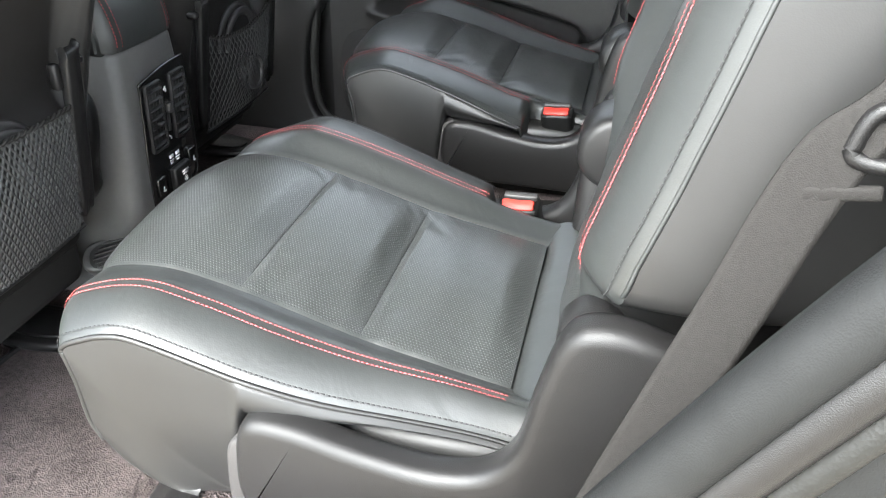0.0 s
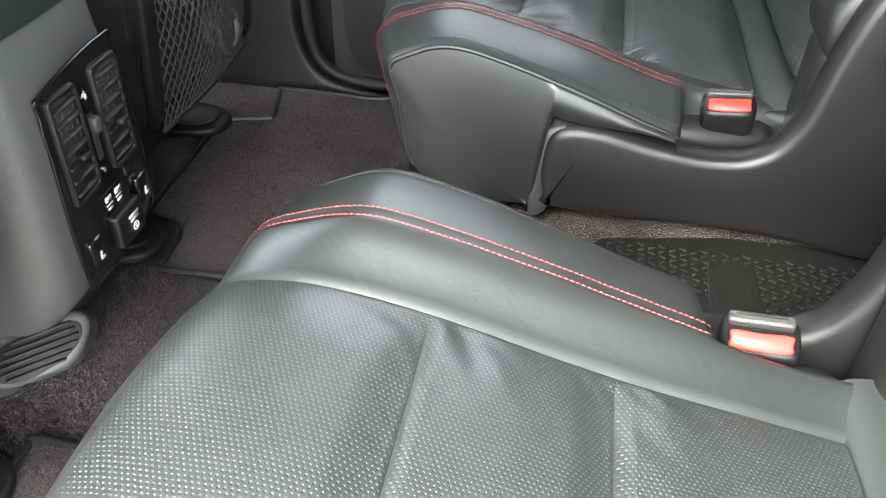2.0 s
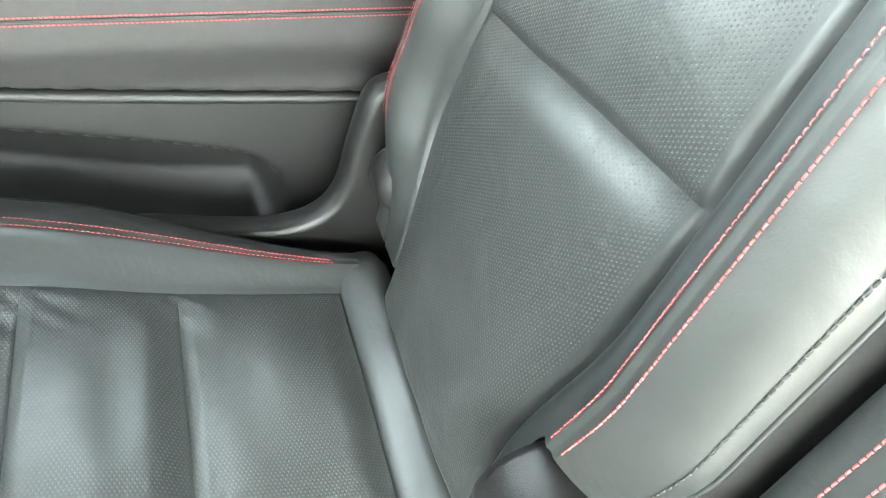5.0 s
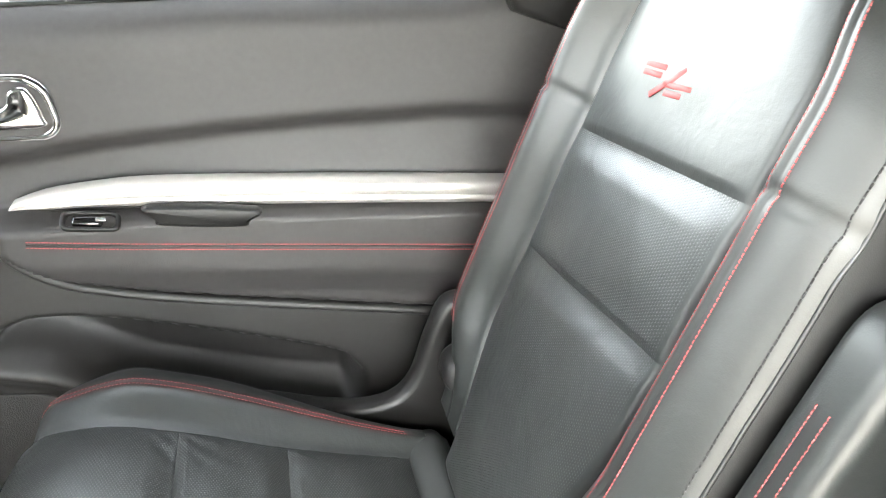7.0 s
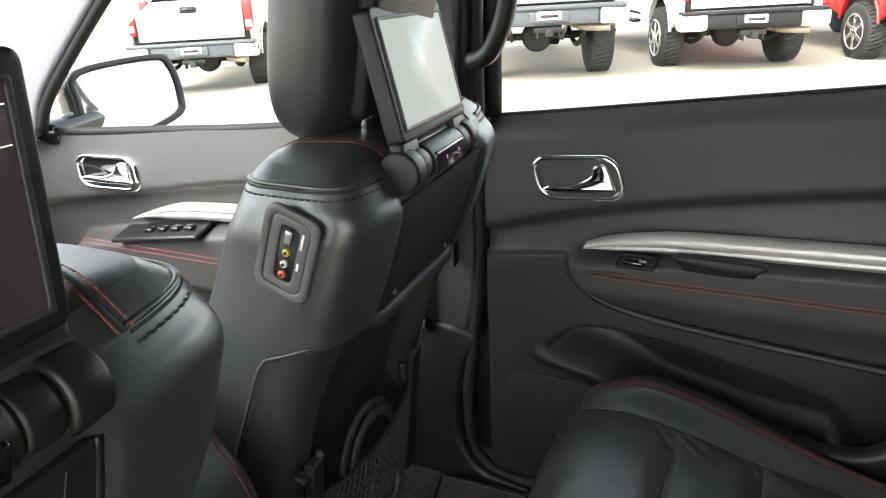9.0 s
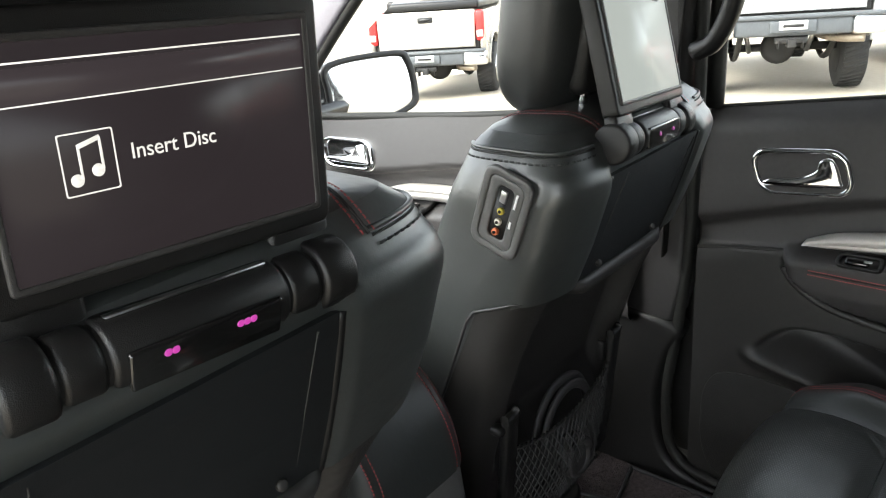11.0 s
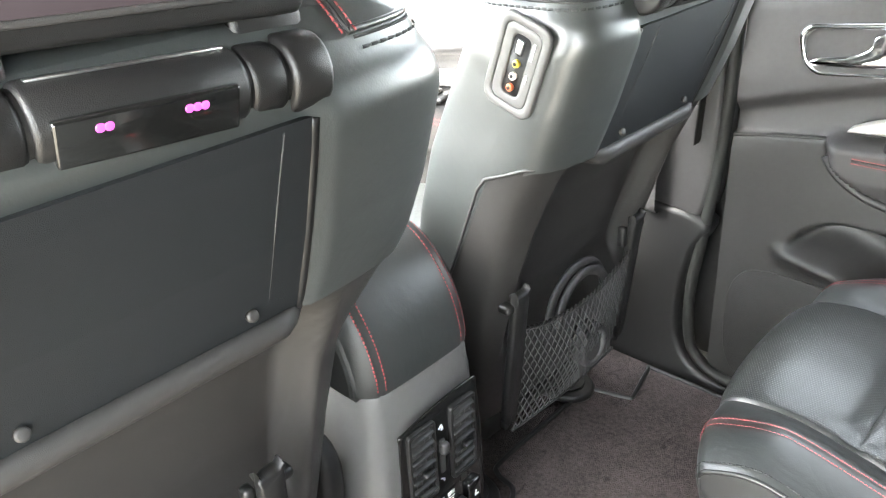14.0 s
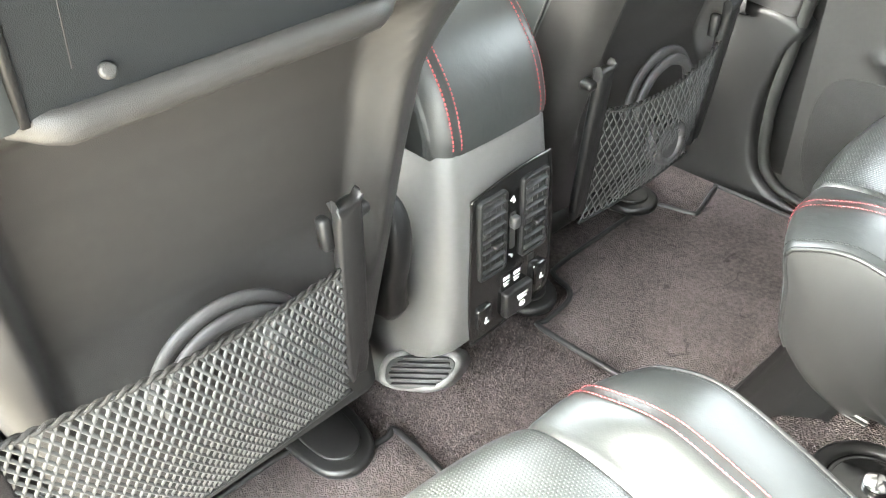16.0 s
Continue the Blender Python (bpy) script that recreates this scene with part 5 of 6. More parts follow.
# ---- console between the front seats ----
def console():
    c = thing("centre_console", (-0.5, 0, 0), "grey console with rear air vents, switches and a power socket", "console")
    # body: sections from floor to top, rounded at the rear corners
    rows = []
    b = bmesh.new()
    for z, hw, xr in ((-0.01, 0.115, -0.37), (0.05, 0.114, -0.35), (0.10, 0.112, -0.312), (0.135, 0.11, -0.272), (0.155, 0.109, -0.254), (0.18, 0.107, -0.249), (0.25, 0.102, -0.245), (0.32, 0.098, -0.246), (0.39, 0.095, -0.248), (0.435, 0.093, -0.251), (0.447, 0.088, -0.256)):
        ring = [(-0.9, -hw), (xr - 0.12, -hw), (xr - 0.05, -hw + 0.002), (xr - 0.02, -hw + 0.006), (xr - 0.006, -hw + 0.014), (xr, -hw + 0.026), (xr, 0), (xr, hw - 0.026), (xr - 0.006, hw - 0.014), (xr - 0.02, hw - 0.006), (xr - 0.05, hw - 0.002), (xr - 0.12, hw), (-0.9, hw)]
        rows.append([b.verts.new((x, y, z)) for x, y in ring])
    for p, q in zip(rows, rows[1:]):
        for i in range(len(p) - 1):
            b.faces.new((p[i], p[i + 1], q[i + 1], q[i]))
    b.faces.new(rows[-1])
    part("body", b, M["console"], c, "satin grey plastic moulding")
    # armrest lid: a padded roll that turns down at the rear
    prof = line_of([(-0.75, 0.60), (-0.5, 0.605), (-0.38, 0.598), (-0.31, 0.572), (-0.268, 0.52), (-0.252, 0.47), (-0.252, 0.443)], 8)

    def lid(u, v):
        x, z, nx, nz = on_line(prof, u)
        a = abs(v)
        k = 0.004 * math.cos(v / 0.092 * 1.3) - 0.03 * max(0, (a - 0.066) / 0.03) ** 2 + groove(a - 0.068, 0.0016, 0.0025)
        return (x - nx * k * -1, v, z + nz * k)

    lidp = patch("armrest", lid, list(np.linspace(0, prof[1][-1], 60)), list(np.linspace(-0.094, 0.094, 60)), M["leather"], c, "padded black leather armrest lid", flip=True)
    # leather sides, following the roll of the lid a little below it
    side = [(-0.79, 0.44)]
    for u in np.linspace(0, prof[1][-1], 24):
        x, z, nx, nz = on_line(prof, u)
        side.append((x - 0.017 * (-nx if nx < 0 else nx), z - 0.017 * abs(nz)))
    side[-1] = (side[-2][0], 0.44)
    part("armrest_core", slab(side, 0.184, Matrix(((1, 0, 0, 0), (0, 0, 1, -0.092), (0, 1, 0, 0), (0, 0, 0, 1))), 0.0), M["leather"], c)
    for sy in (-1, 1):
        for off in (-0.005, 0.005):
            p, n = along(lid, np.linspace(0.02, prof[1][-1] - 0.004, 80), sy * (0.068 + off))
            stitches("red_stitching", p, n * (1 if n[10][2] > 0 else -1), M["red_thread"], lidp, pitch=0.0052, length=0.0036, w=0.0009, label="red thread seam")
    # vent panel
    X = -0.2435
    R = Matrix(((0, 0, 1, X), (1, 0, 0, 0), (0, 1, 0, 0), (0, 0, 0, 1))) @ pose(0, 0, 0, 1.5, 0, 0)
    face = outline([(-0.062, 0.392), (0.0, 0.402), (0.056, 0.404), (0.064, 0.395), (0.07, 0.33), (0.074, 0.25), (0.072, 0.2), (0.062, 0.182), (0.0, 0.172), (-0.06, 0.168), (-0.070, 0.175), (-0.072, 0.25), (-0.068, 0.33), (-0.067, 0.385)], 4)
    vp = part("vent_panel", slab(face, 0.004, R, 0.0015), M["gloss"], c, "gloss black vent panel")
    part("panel_rim", tube([R @ Vector((p[0], p[1], 0.003)) for p in face[::2]], 0.0022, 6, True, n=2), M["gloss"], vp, "polished black rim")
    for y0 in (-0.036, 0.036):
        o = [(x + y0, y + 0.328) for x, y in roundrect(0.046, 0.118, 0.006)]
        n = [(x + y0, y + 0.328) for x, y in roundrect(0.038, 0.108, 0.004)]
        vf = part("vent_frame", frame_ring(o, n, 0.006, R @ Matrix.Translation((0, 0, 0.003))), M["plastic"], vp)
        part("duct", slab(n, 0.001, R @ Matrix.Translation((0, 0, 0.0045))), M["dark"], vf)
        for k in range(7):
            part("slat", box((0.038, 0.0018, 0.008), R @ Matrix.Translation((y0, 0.328 - 0.046 + k * 0.0153, 0.007)) @ pose(0, 0, 0, 22, 0, 0), 0.0005, 1), M["plastic"], vf)
        part("slider", box((0.016, 0.007, 0.010), R @ Matrix.Translation((y0 + 0.002, 0.318, 0.013)), 0.003), M["plastic"], vf)
        for k in range(4):
            part("fin", box((0.0012, 0.1, 0.003), R @ Matrix.Translation((y0 - 0.012 + k * 0.009, 0.328, 0.0045))), M["plastic"], vf)
    part("wheel_slot", box((0.009, 0.055, 0.004), R @ Matrix.Translation((0, 0.318, 0.004)), 0.002), M["dark"], vp)
    part("thumb_wheel", box((0.012, 0.018, 0.012), R @ Matrix.Translation((0, 0.333, 0.008)), 0.004, 3), M["softpanel"], vp)
    ic = bmesh.new()
    for dy, dz, w, h, a in ((-0.002, 0.366, 0.008, 0.0022, 40), (0.001, 0.362, 0.004, 0.006, 10), (-0.002, 0.281, 0.008, 0.0022, -30), (0.0, 0.278, 0.003, 0.005, 20)):
        box((w, h, 0.0006), R @ Matrix.Translation((dy, dz, 0.0045)) @ pose(0, 0, 0, 0, 0, a), bm=ic)
    for dy in (-0.008, 0.011):
        box((0.012, 0.006, 0.0006), R @ Matrix.Translation((dy, 0.246, 0.0045)), bm=ic)
        box((0.012, 0.0018, 0.0006), R @ Matrix.Translation((dy, 0.239, 0.0045)), bm=ic)
        box((0.009, 0.003, 0.0006), R @ Matrix.Translation((dy, 0.234, 0.0045)), bm=ic)
    tagged(part("white_markings", ic, M["white_print"], vp), "small white printed symbols", kind="stuff")
    part("usb_cover", box((0.042, 0.026, 0.003), R @ Matrix.Translation((0.001, 0.242, 0.003)), 0.003), M["gloss"], vp)
    part("power_flap", box((0.05, 0.042, 0.014), R @ Matrix.Translation((0.008, 0.205, 0.008)), 0.004, 3), M["plastic"], vp, "black power socket flap with white print")
    tx = bmesh.new()
    for k in range(2):
        box((0.02 - 0.004 * k, 0.0035, 0.0005), R @ Matrix.Translation((0.012, 0.214 - k * 0.0055, 0.0155)), bm=tx)
    frame_ring([(0.0055 * math.cos(a * 0.52), 0.0055 * math.sin(a * 0.52)) for a in range(12)], [(0.0042 * math.cos(a * 0.52), 0.0042 * math.sin(a * 0.52)) for a in range(12)], 0.0005, R @ Matrix.Translation((0.012, 0.198, 0.0152)), tx)
    box((0.001, 0.005, 0.0005), R @ Matrix.Translation((0.011, 0.198, 0.0155)), bm=tx)
    box((0.001, 0.005, 0.0005), R @ Matrix.Translation((0.013, 0.198, 0.0155)), bm=tx)
    part("flap_print", tx, M["white_print"], vp)
    for y0 in (-0.05, 0.052):
        bt = part("heat_button", box((0.024, 0.034, 0.008), R @ Matrix.Translation((y0, 0.208 if y0 < 0 else 0.222, 0.006)), 0.003), M["gloss"], vp)
        sy = bmesh.new()
        box((0.003, 0.009, 0.0005), R @ Matrix.Translation((y0, 0.204 if y0 < 0 else 0.218, 0.0102)) @ pose(0, 0, 0, 0, 0, -12), bm=sy)
        box((0.007, 0.003, 0.0005), R @ Matrix.Translation((y0 + 0.002, 0.2 if y0 < 0 else 0.214, 0.0102)), bm=sy)
        part("button_symbol", sy, M["white_print"], bt)
    part("amber_block", box((0.012, 0.012, 0.002), R @ Matrix.Translation((0.036, 0.256, 0.0045)), 0.001), M["webbing"], vp)
    # floor vent grille on the foot of the console
    n = Vector((0.35, -0.65, 0.67)).normalized()
    ax = Vector((0.071, 0.05, 0.013))
    ax = (ax - n * ax.dot(n)).normalized()
    ay = n.cross(ax)
    g = Matrix.Translation((-0.298, -0.110, 0.103)) @ Matrix(((ax.x, ay.x, n.x, 0), (ax.y, ay.y, n.y, 0), (ax.z, ay.z, n.z, 0), (0, 0, 0, 1)))
    part("foot", slab(outline([(-0.056, -0.02), (-0.05, 0.02), (0.0, 0.03), (0.05, 0.028), (0.056, 0.004), (0.02, -0.028)], 5), -0.06, g, 0.008, 3), M["console"], c)
    gr = part("floor_grille", slab(outline([(-0.048, -0.012), (-0.042, 0.012), (-0.01, 0.022), (0.04, 0.02), (0.05, 0.006), (0.03, -0.014), (-0.01, -0.024), (-0.035, -0.022)], 5), 0.003, g, 0.001), M["rubber"], c, "ribbed floor air outlet")
    for k in range(6):
        h = -0.018 + k * 0.0072
        w = 0.09 - 0.9 * abs(h) - 0.004 * abs(k - 2.5)
        part("rib", box((w, 0.0032, 0.006), g @ Matrix.Translation((0.002 + h * 0.5, h, 0.004)) @ pose(0, 0, 0, 25, 0, 0), 0.0012), M["plastic"], gr)
    return c


console()


# ---- front seats ----
def front_seat(yc, dx, dz, label, jacks, hooks, hem_z, sag_by, screen, wide=0.0):
    """A front seat seen from behind; dx, dz: how far it is set back and up against the far one."""
    seat = thing("bucket_seat", (-0.45 + dx, yc, 0.0), label, "car seat", "front seats")
    # sections by height: rear face, depth, half width
    Z = [0.17, 0.36, 0.45, 0.55, 0.64, 0.72, 0.79, 0.82, 0.845, 0.862]
    XR = [-0.345, -0.29, -0.265, -0.232, -0.190, -0.158, -0.135, -0.128, -0.138, -0.156]
    DP = [0.17, 0.18, 0.19, 0.20, 0.21, 0.20, 0.19, 0.18, 0.16, 0.125]
    HW = [0.19, 0.20, 0.205, 0.21, 0.216, 0.22, 0.219, 0.212, 0.199, 0.178]
    k = 144

    def surf(a, z, grow=0.0):
        """The skin at angle a (0: straight back, +-pi: forward) and height z of the far seat."""
        xr, dp, hw = (float(np.interp(z, Z, v)) for v in (XR, DP, HW))
        c, s = math.cos(a), math.sin(a)
        hw += wide * (1.9 if s > 0 else 1.0) * smooth01((z - 0.55) / 0.13)
        n = 2.0 / 5.0
        ex = math.copysign(abs(c) ** n, c) * (dp / 2 + grow)
        ey = math.copysign(abs(s) ** n, s) * (hw + grow)
        cx = xr - dp / 2
        flare = 0.012 * smooth01(-c)
        return np.array([cx + ex + dx, yc + ey * (1 + flare), z + dz])

    def split(a):
        """Height at which the hard lower shell ends: high at the back, falling along the sides."""
        z = 0.6
        for _ in range(12):
            x = surf(a, z)[0] - dx
            z = 0.5 * z + 0.5 * float(np.interp(x, [-0.40, -0.353, -0.343, -0.329, -0.305, -0.274, -0.219, -0.19], [0.38, 0.434, 0.484, 0.534, 0.588, 0.63, 0.652, 0.655]))
        return z

    angs = list(np.linspace(-math.pi, math.pi, k + 1))

    def lower(u, a):
        z = 0.17 + (split(a) - 0.17) * u
        p = surf(a, z, 0.004)
        # broad hollow in the middle of the back
        back = smooth01((math.cos(a) - 0.2) / 0.3) * smooth01((0.168 - abs(p[1] - yc)) / 0.022)
        p[0] -= back * 0.046 * smooth01((z - 0.30) / 0.1) * smooth01((split(a) - 0.004 - z) / 0.045)
        return tuple(p)

    def upper(u, a):
        lo = split(a) - 0.004
        z = lo + (0.862 - lo) * u
        p = surf(a, z)
        # wings stand proud beside the board
        p[0] += 0.013 * smooth01((abs(p[1] - yc) - 0.121) / 0.007) * smooth01((0.83 - z) / 0.03) * smooth01(math.cos(a) / 0.3)
        return tuple(p)

    patch("back_shell", lower, list(np.linspace(0, 1, 60)), angs, M["shell"], seat, "moulded dark grey seat back panel", uv=False)
    patch("backrest", upper, list(np.linspace(0, 1, 50)), angs, M["front_leather"], seat, "smooth black leather backrest", uv=False)
    rim = [surf(a, 0.862) for a in angs]
    mid = np.array([float(np.interp(0.862, Z, XR)) - float(np.interp(0.862, Z, DP)) / 2 + dx, yc, 0.862 + dz])

    def dome(rr, i):
        p = mid + (rim[int(i)] - mid) * rr
        return (p[0], p[1], p[2] + 0.016 * (1 - rr ** 2.5))

    patch("backrest_top", dome, [1, 0.97, 0.92, 0.85, 0.75, 0.6, 0.4, 0.2, 0.0], list(range(len(angs))), M["front_leather"], seat, uv=False)
    for lo, hi in ((-2.3, -0.72), (0.72, 2.3)):
        part("shell_edge", tube([surf(a, split(a), 0.005) for a in np.linspace(lo, hi, 90)], 0.0022, 6, n=1), M["softpanel"], seat)
    # seam round the top with heavy black stitches
    for side in (-1, 1):
        arc = []
        for ph in np.linspace(0.62, 2.3, 160):
            X, Y = math.cos(ph), math.sin(ph)
            arc.append(math.atan2(side * abs(Y) ** 2.5, math.copysign(abs(X) ** 2.5, X)))
        part("piping", tube([surf(a, 0.846, 0.0004) for a in arc], 0.0026, 6, n=1), M["front_leather"], seat)
        part("seam_groove", tube([surf(a, 0.8415, -0.0006) for a in arc], 0.0016, 6, n=1), M["dark"], seat)
        stitches("black_stitching", np.array([surf(a, 0.835, 0.0004) for a in arc]), [np.array([math.cos(a), math.sin(a), 0.1]) for a in arc], M["black_thread"], seat, pitch=0.0085, length=0.0062, w=0.0013)
    # red seams over the top
    for side in (-1, 1):
        half = 0.178 + wide * (1.9 if side > 0 else 1.0)
        for off in (-0.0055, 0.0055, 0.0):
            yy = (0.108 if jacks else 0.165) + off
            line = [(float(np.interp(z, Z, XR)) + dx + 0.0006, yc + side * yy, z + dz) for z in (0.845, 0.85, 0.854, 0.858)]
            for f in np.linspace(0.97, -0.95, 24):
                # swings outwards to the front
                yy = (0.108 if jacks else 0.165) + (0.010 if jacks else 0.018) * (1 - f) + off
                rr = min(1.0, (abs(f) ** 5 + abs(yy / half) ** 5) ** 0.2)
                line.append((mid[0] + f * 0.0625, yc + side * yy, mid[2] + 0.016 * (1 - rr ** 2.5) + 0.0004))
            if off:
                stitches("red_stitching", line, [(0.2, 0, 1)] * len(line), M["red_thread"], seat, pitch=0.0052, length=0.004, w=0.001, label="red thread seam")
            else:
                part("seam_groove", tube(line, 0.0014, 6, n=1), M["dark"], seat)
    # panel behind the screen, with its rim and studs
    def slope(z):
        return float(np.interp(z, Z, XR))

    pan = bmesh.new()
    rows = []
    for z in np.linspace(0.648, 0.806, 10):
        rows.append([pan.verts.new((slope(z) + 0.006 + dx, yc + y, z + dz)) for y in np.linspace(-0.119, 0.119, 9)])
    for p, q in zip(rows, rows[1:]):
        for i in range(8):
            pan.faces.new((p[i], p[i + 1], q[i + 1], q[i]))
    r = bmesh.ops.extrude_face_region(pan, geom=pan.faces[:])
    bmesh.ops.translate(pan, vec=(-0.012, 0, 0), verts=[v for v in r["geom"] if isinstance(v, bmesh.types.BMVert)])
    board = part("back_board", pan, M["cloth"], seat, "flat charcoal panel below the screen", smooth=False)
    for side in (-1, 1):
        part("board_edge", tube([(slope(z) + 0.004 + dx, yc + side * 0.122, z + dz) for z in (0.65, 0.7, 0.76, 0.805)], 0.004, 6), M["plastic"], seat)
        part("stud", cyl(0.0048, 0.006, pose(slope(0.668) + 0.009 + dx, yc + side * 0.077, 0.668 + dz, 0, 70, 0), 16, 0.002), M["shell"], board, "dull grey stud")
        part("board_fold", box((0.001, 0.0008, 0.16), pose(slope(0.73) + 0.0064 + dx, yc + side * 0.093, 0.73 + dz, 0, 22, 0)), M["dark"], board)
    # lip of the lower shell, standing proud below the board
    lip = []
    for y in np.linspace(-0.14, 0.14, 31):
        w = smooth01((abs(y) - 0.10) / 0.04)
        lip.append((slope(0.648) + 0.008 - 0.022 * w + dx, yc + y, 0.643 + 0.010 * w + dz))
    part("shell_lip", tube(lip, 0.0085, 10, n=1, flat=1.3), M["shell"], seat, "rounded lip of the hard seat back")
    # hooks that hold the net
    for side in (-1, 1):
        y = hooks[0 if side < 0 else 1]
        hk = part("hook", slab(outline([(-0.0135, -0.19), (-0.0135, 0.02), (-0.010, 0.033), (0.008, 0.035), (0.0135, 0.025), (0.0135, -0.18), (0.0, -0.2)], 3), 0.014, Matrix.Translation((-0.259 + dx, y, 0.428 + dz)) @ pose(0, 0, 0, 0, 7, 0) @ Matrix(((0, 0, 1, 0), (1, 0, 0, 0), (0, 1, 0, 0), (0, 0, 0, 1))), 0.004, 2), M["plastic"], seat, "upright plastic net hook")
        part("catch", box((0.02, 0.02, 0.012), Matrix.Translation((-0.258 + dx, y + side * 0.016, 0.441 + dz)), 0.004), M["plastic"], hk)
        part("catch_inner", box((0.014, 0.012, 0.035), Matrix.Translation((-0.262 + dx, y - side * 0.018, 0.428 + dz)), 0.004), M["plastic"], hk)
    # net pocket: two families of slanted cords between the hooks, sagging in the middle
    net = bmesh.new()
    nu, nv = int(abs(hooks[1] - hooks[0]) / (0.0135 if jacks else 0.0098)), 16 if jacks else 23

    def web(u, v):
        sag = sag_by * (1 - (2 * u - 1) ** 2) ** 0.8
        ztop, zbot = hem_z[0] + (hem_z[1] - hem_z[0]) * u - sag, 0.205
        z = ztop + (zbot - ztop) * v
        y = hooks[0] + (hooks[1] - hooks[0]) * (0.5 + (u - 0.5) * (1 - 0.06 * v)) - yc
        x = -0.25 + (z - 0.428) * 0.123 + 0.022 * math.sin(math.pi * u) * math.sin(math.pi * (0.15 + 0.75 * v))
        return np.array((x + dx, yc + y, z + dz))

    def cord(p, q, r=0.0016 if jacks else 0.0019):
        d = q - p
        n = np.cross(d, (1, 0, 0))
        n = n / max(np.linalg.norm(n), 1e-9) * r
        o = np.array((r, 0, 0))
        vs = [net.verts.new(w) for w in (p - n, p + o, p + n, q - n, q + o, q + n)]
        net.faces.new((vs[0], vs[1], vs[4], vs[3]))
        net.faces.new((vs[1], vs[2], vs[5], vs[4]))

    for j in range(nv):
        for i in range(nu):
            o = 0.5 * (j % 2)
            u0, u1, u2 = (i + o) / (nu + 0.5), (i + o + 0.5) / (nu + 0.5), (i + o - 0.5) / (nu + 0.5)
            for uu in (u1, u2):
                if 0 <= uu <= 1:
                    cord(web(u0, j / nv), web(uu, (j + 1) / nv))
    pocket = thing("net_pocket", (-0.26 + dx, yc, 0.3), "black elastic net pocket on the seat back", "net pocket", "net pockets")
    tagged(part("mesh", net, M["cord"], pocket), kind="stuff")
    hem = bmesh.new()
    for ph in (0, math.pi):
        pts = [web(u, 0) + np.array((0.002 * math.cos(u * 90 + ph), 0, 0.002 * math.sin(u * 90 + ph))) for u in np.linspace(0, 1, 90)]
        tube(pts, 0.0022, 5, n=1, bm=hem)
    part("hem", hem, M["webbing"], pocket, "twisted elastic hem")
    part("bottom_hem", tube([web(u, 1) for u in np.linspace(0, 1, 12)], 0.003, 6), M["skirt"], pocket)
    # headphones in the net
    hp = thing("headphones", (-0.26 + dx, yc, 0.33), "folded black headphones tucked into the net pocket", "headphones", "headphones")
    for off, r in ((0.0, 0.075), (0.012, 0.066)):
        pts = [(float(np.interp(0.34, Z, XR)) + 0.012 + off + dx, yc + (0.0 if jacks else -0.02) + r * math.cos(radians(a)), (0.334 if jacks else 0.318) + dz + r * math.sin(radians(a))) for a in range(10, 181, 17)]
        part("band", tube(pts, 0.0048, 8, flat=1.8), M["softpanel"], hp)
    ey, ez = (-0.004, 0.278) if jacks else (0.055, 0.302)
    ex = -0.262 if jacks else -0.30
    part("ear_cup", cyl(0.038, 0.022, pose(ex + dx, yc + ey, ez + dz, 0, 80, 0), 28, 0.008), M["softpanel"], hp)
    part("ear_pad", tube([(ex + 0.012 + dx, yc + ey + 0.03 * math.cos(a), ez + dz + 0.03 * math.sin(a)) for a in np.linspace(0, 2 * math.pi, 12, endpoint=False)], 0.007, 8, True), M["softpanel"], hp)
    # wings under the net, lever and cushion
    part("lower_flap", box((0.05, 0.33, 0.06), pose(-0.365 + dx, yc, 0.155 + dz, 0, 20, 0), 0.02, 3), M["rubber"], seat, "dark flap under the seat back")
    part("seat_cushion", box((0.5, 0.47, 0.2), pose(-0.62 + dx, yc, 0.27 + dz, 0, -5, 0), 0.06, 4), M["leather"], seat)
    part("seat_frame", box((0.45, 0.42, 0.1), Matrix.Translation((-0.62 + dx, yc, 0.12)), 0.02), M["dark"], seat)
    for side in (-1, 1):
        part("side_cover", slab(outline([(-0.85, 0.16), (-0.85, 0.26), (-0.6, 0.27), (-0.42, 0.30), (-0.36, 0.36), (-0.325, 0.33), (-0.34, 0.24), (-0.40, 0.16)], 4), 0.03, Matrix(((1, 0, 0, dx), (0, 0, side, yc + side * 0.205), (0, 1, 0, dz), (0, 0, 0, 1))), 0.01), M["plastic"], seat)
    # headrest
    hr = bmesh.new()
    bmesh.ops.create_uvsphere(hr, u_segments=36, v_segments=24, radius=1)
    for v in hr.verts:
        c = v.co
        c.x = math.copysign(abs(c.x) ** 0.75, c.x) * 0.058
        c.y = math.copysign(abs(c.y) ** 0.62, c.y) * 0.125
        c.z = math.copysign(abs(c.z) ** 0.62, c.z) * 0.125
        c.x += -0.02 * (c.z / 0.12) ** 2 * 0.3
    bmesh.ops.transform(hr, matrix=pose(-0.242 + dx, yc, 0.98 + dz, 0, 10, 0) @ Matrix.Scale(1.06, 4), verts=hr.verts)
    h = part("headrest", hr, M["leather"], seat, "rounded black leather headrest")
    part("headrest_back", box((0.03, 0.17, 0.16), pose(-0.186 + dx, yc, 0.965 + dz, 0, 12, 0), 0.014, 3), M["plastic"], h)
    for side in (-1, 1):
        part("post", cyl(0.0065, 0.09, pose(-0.197 + dx, yc + side * 0.065, 0.885 + dz, 0, 12, 0), 14), M["chrome"], h, "chrome headrest post")
    # video screen on a hinge
    sc = thing("seat_screen", (-0.14 + dx, yc, 0.83 + dz), "tilted seat back video screen on a barrel hinge", "screen", "seat back screens")
    eye, yaw, tilt, roll = screen
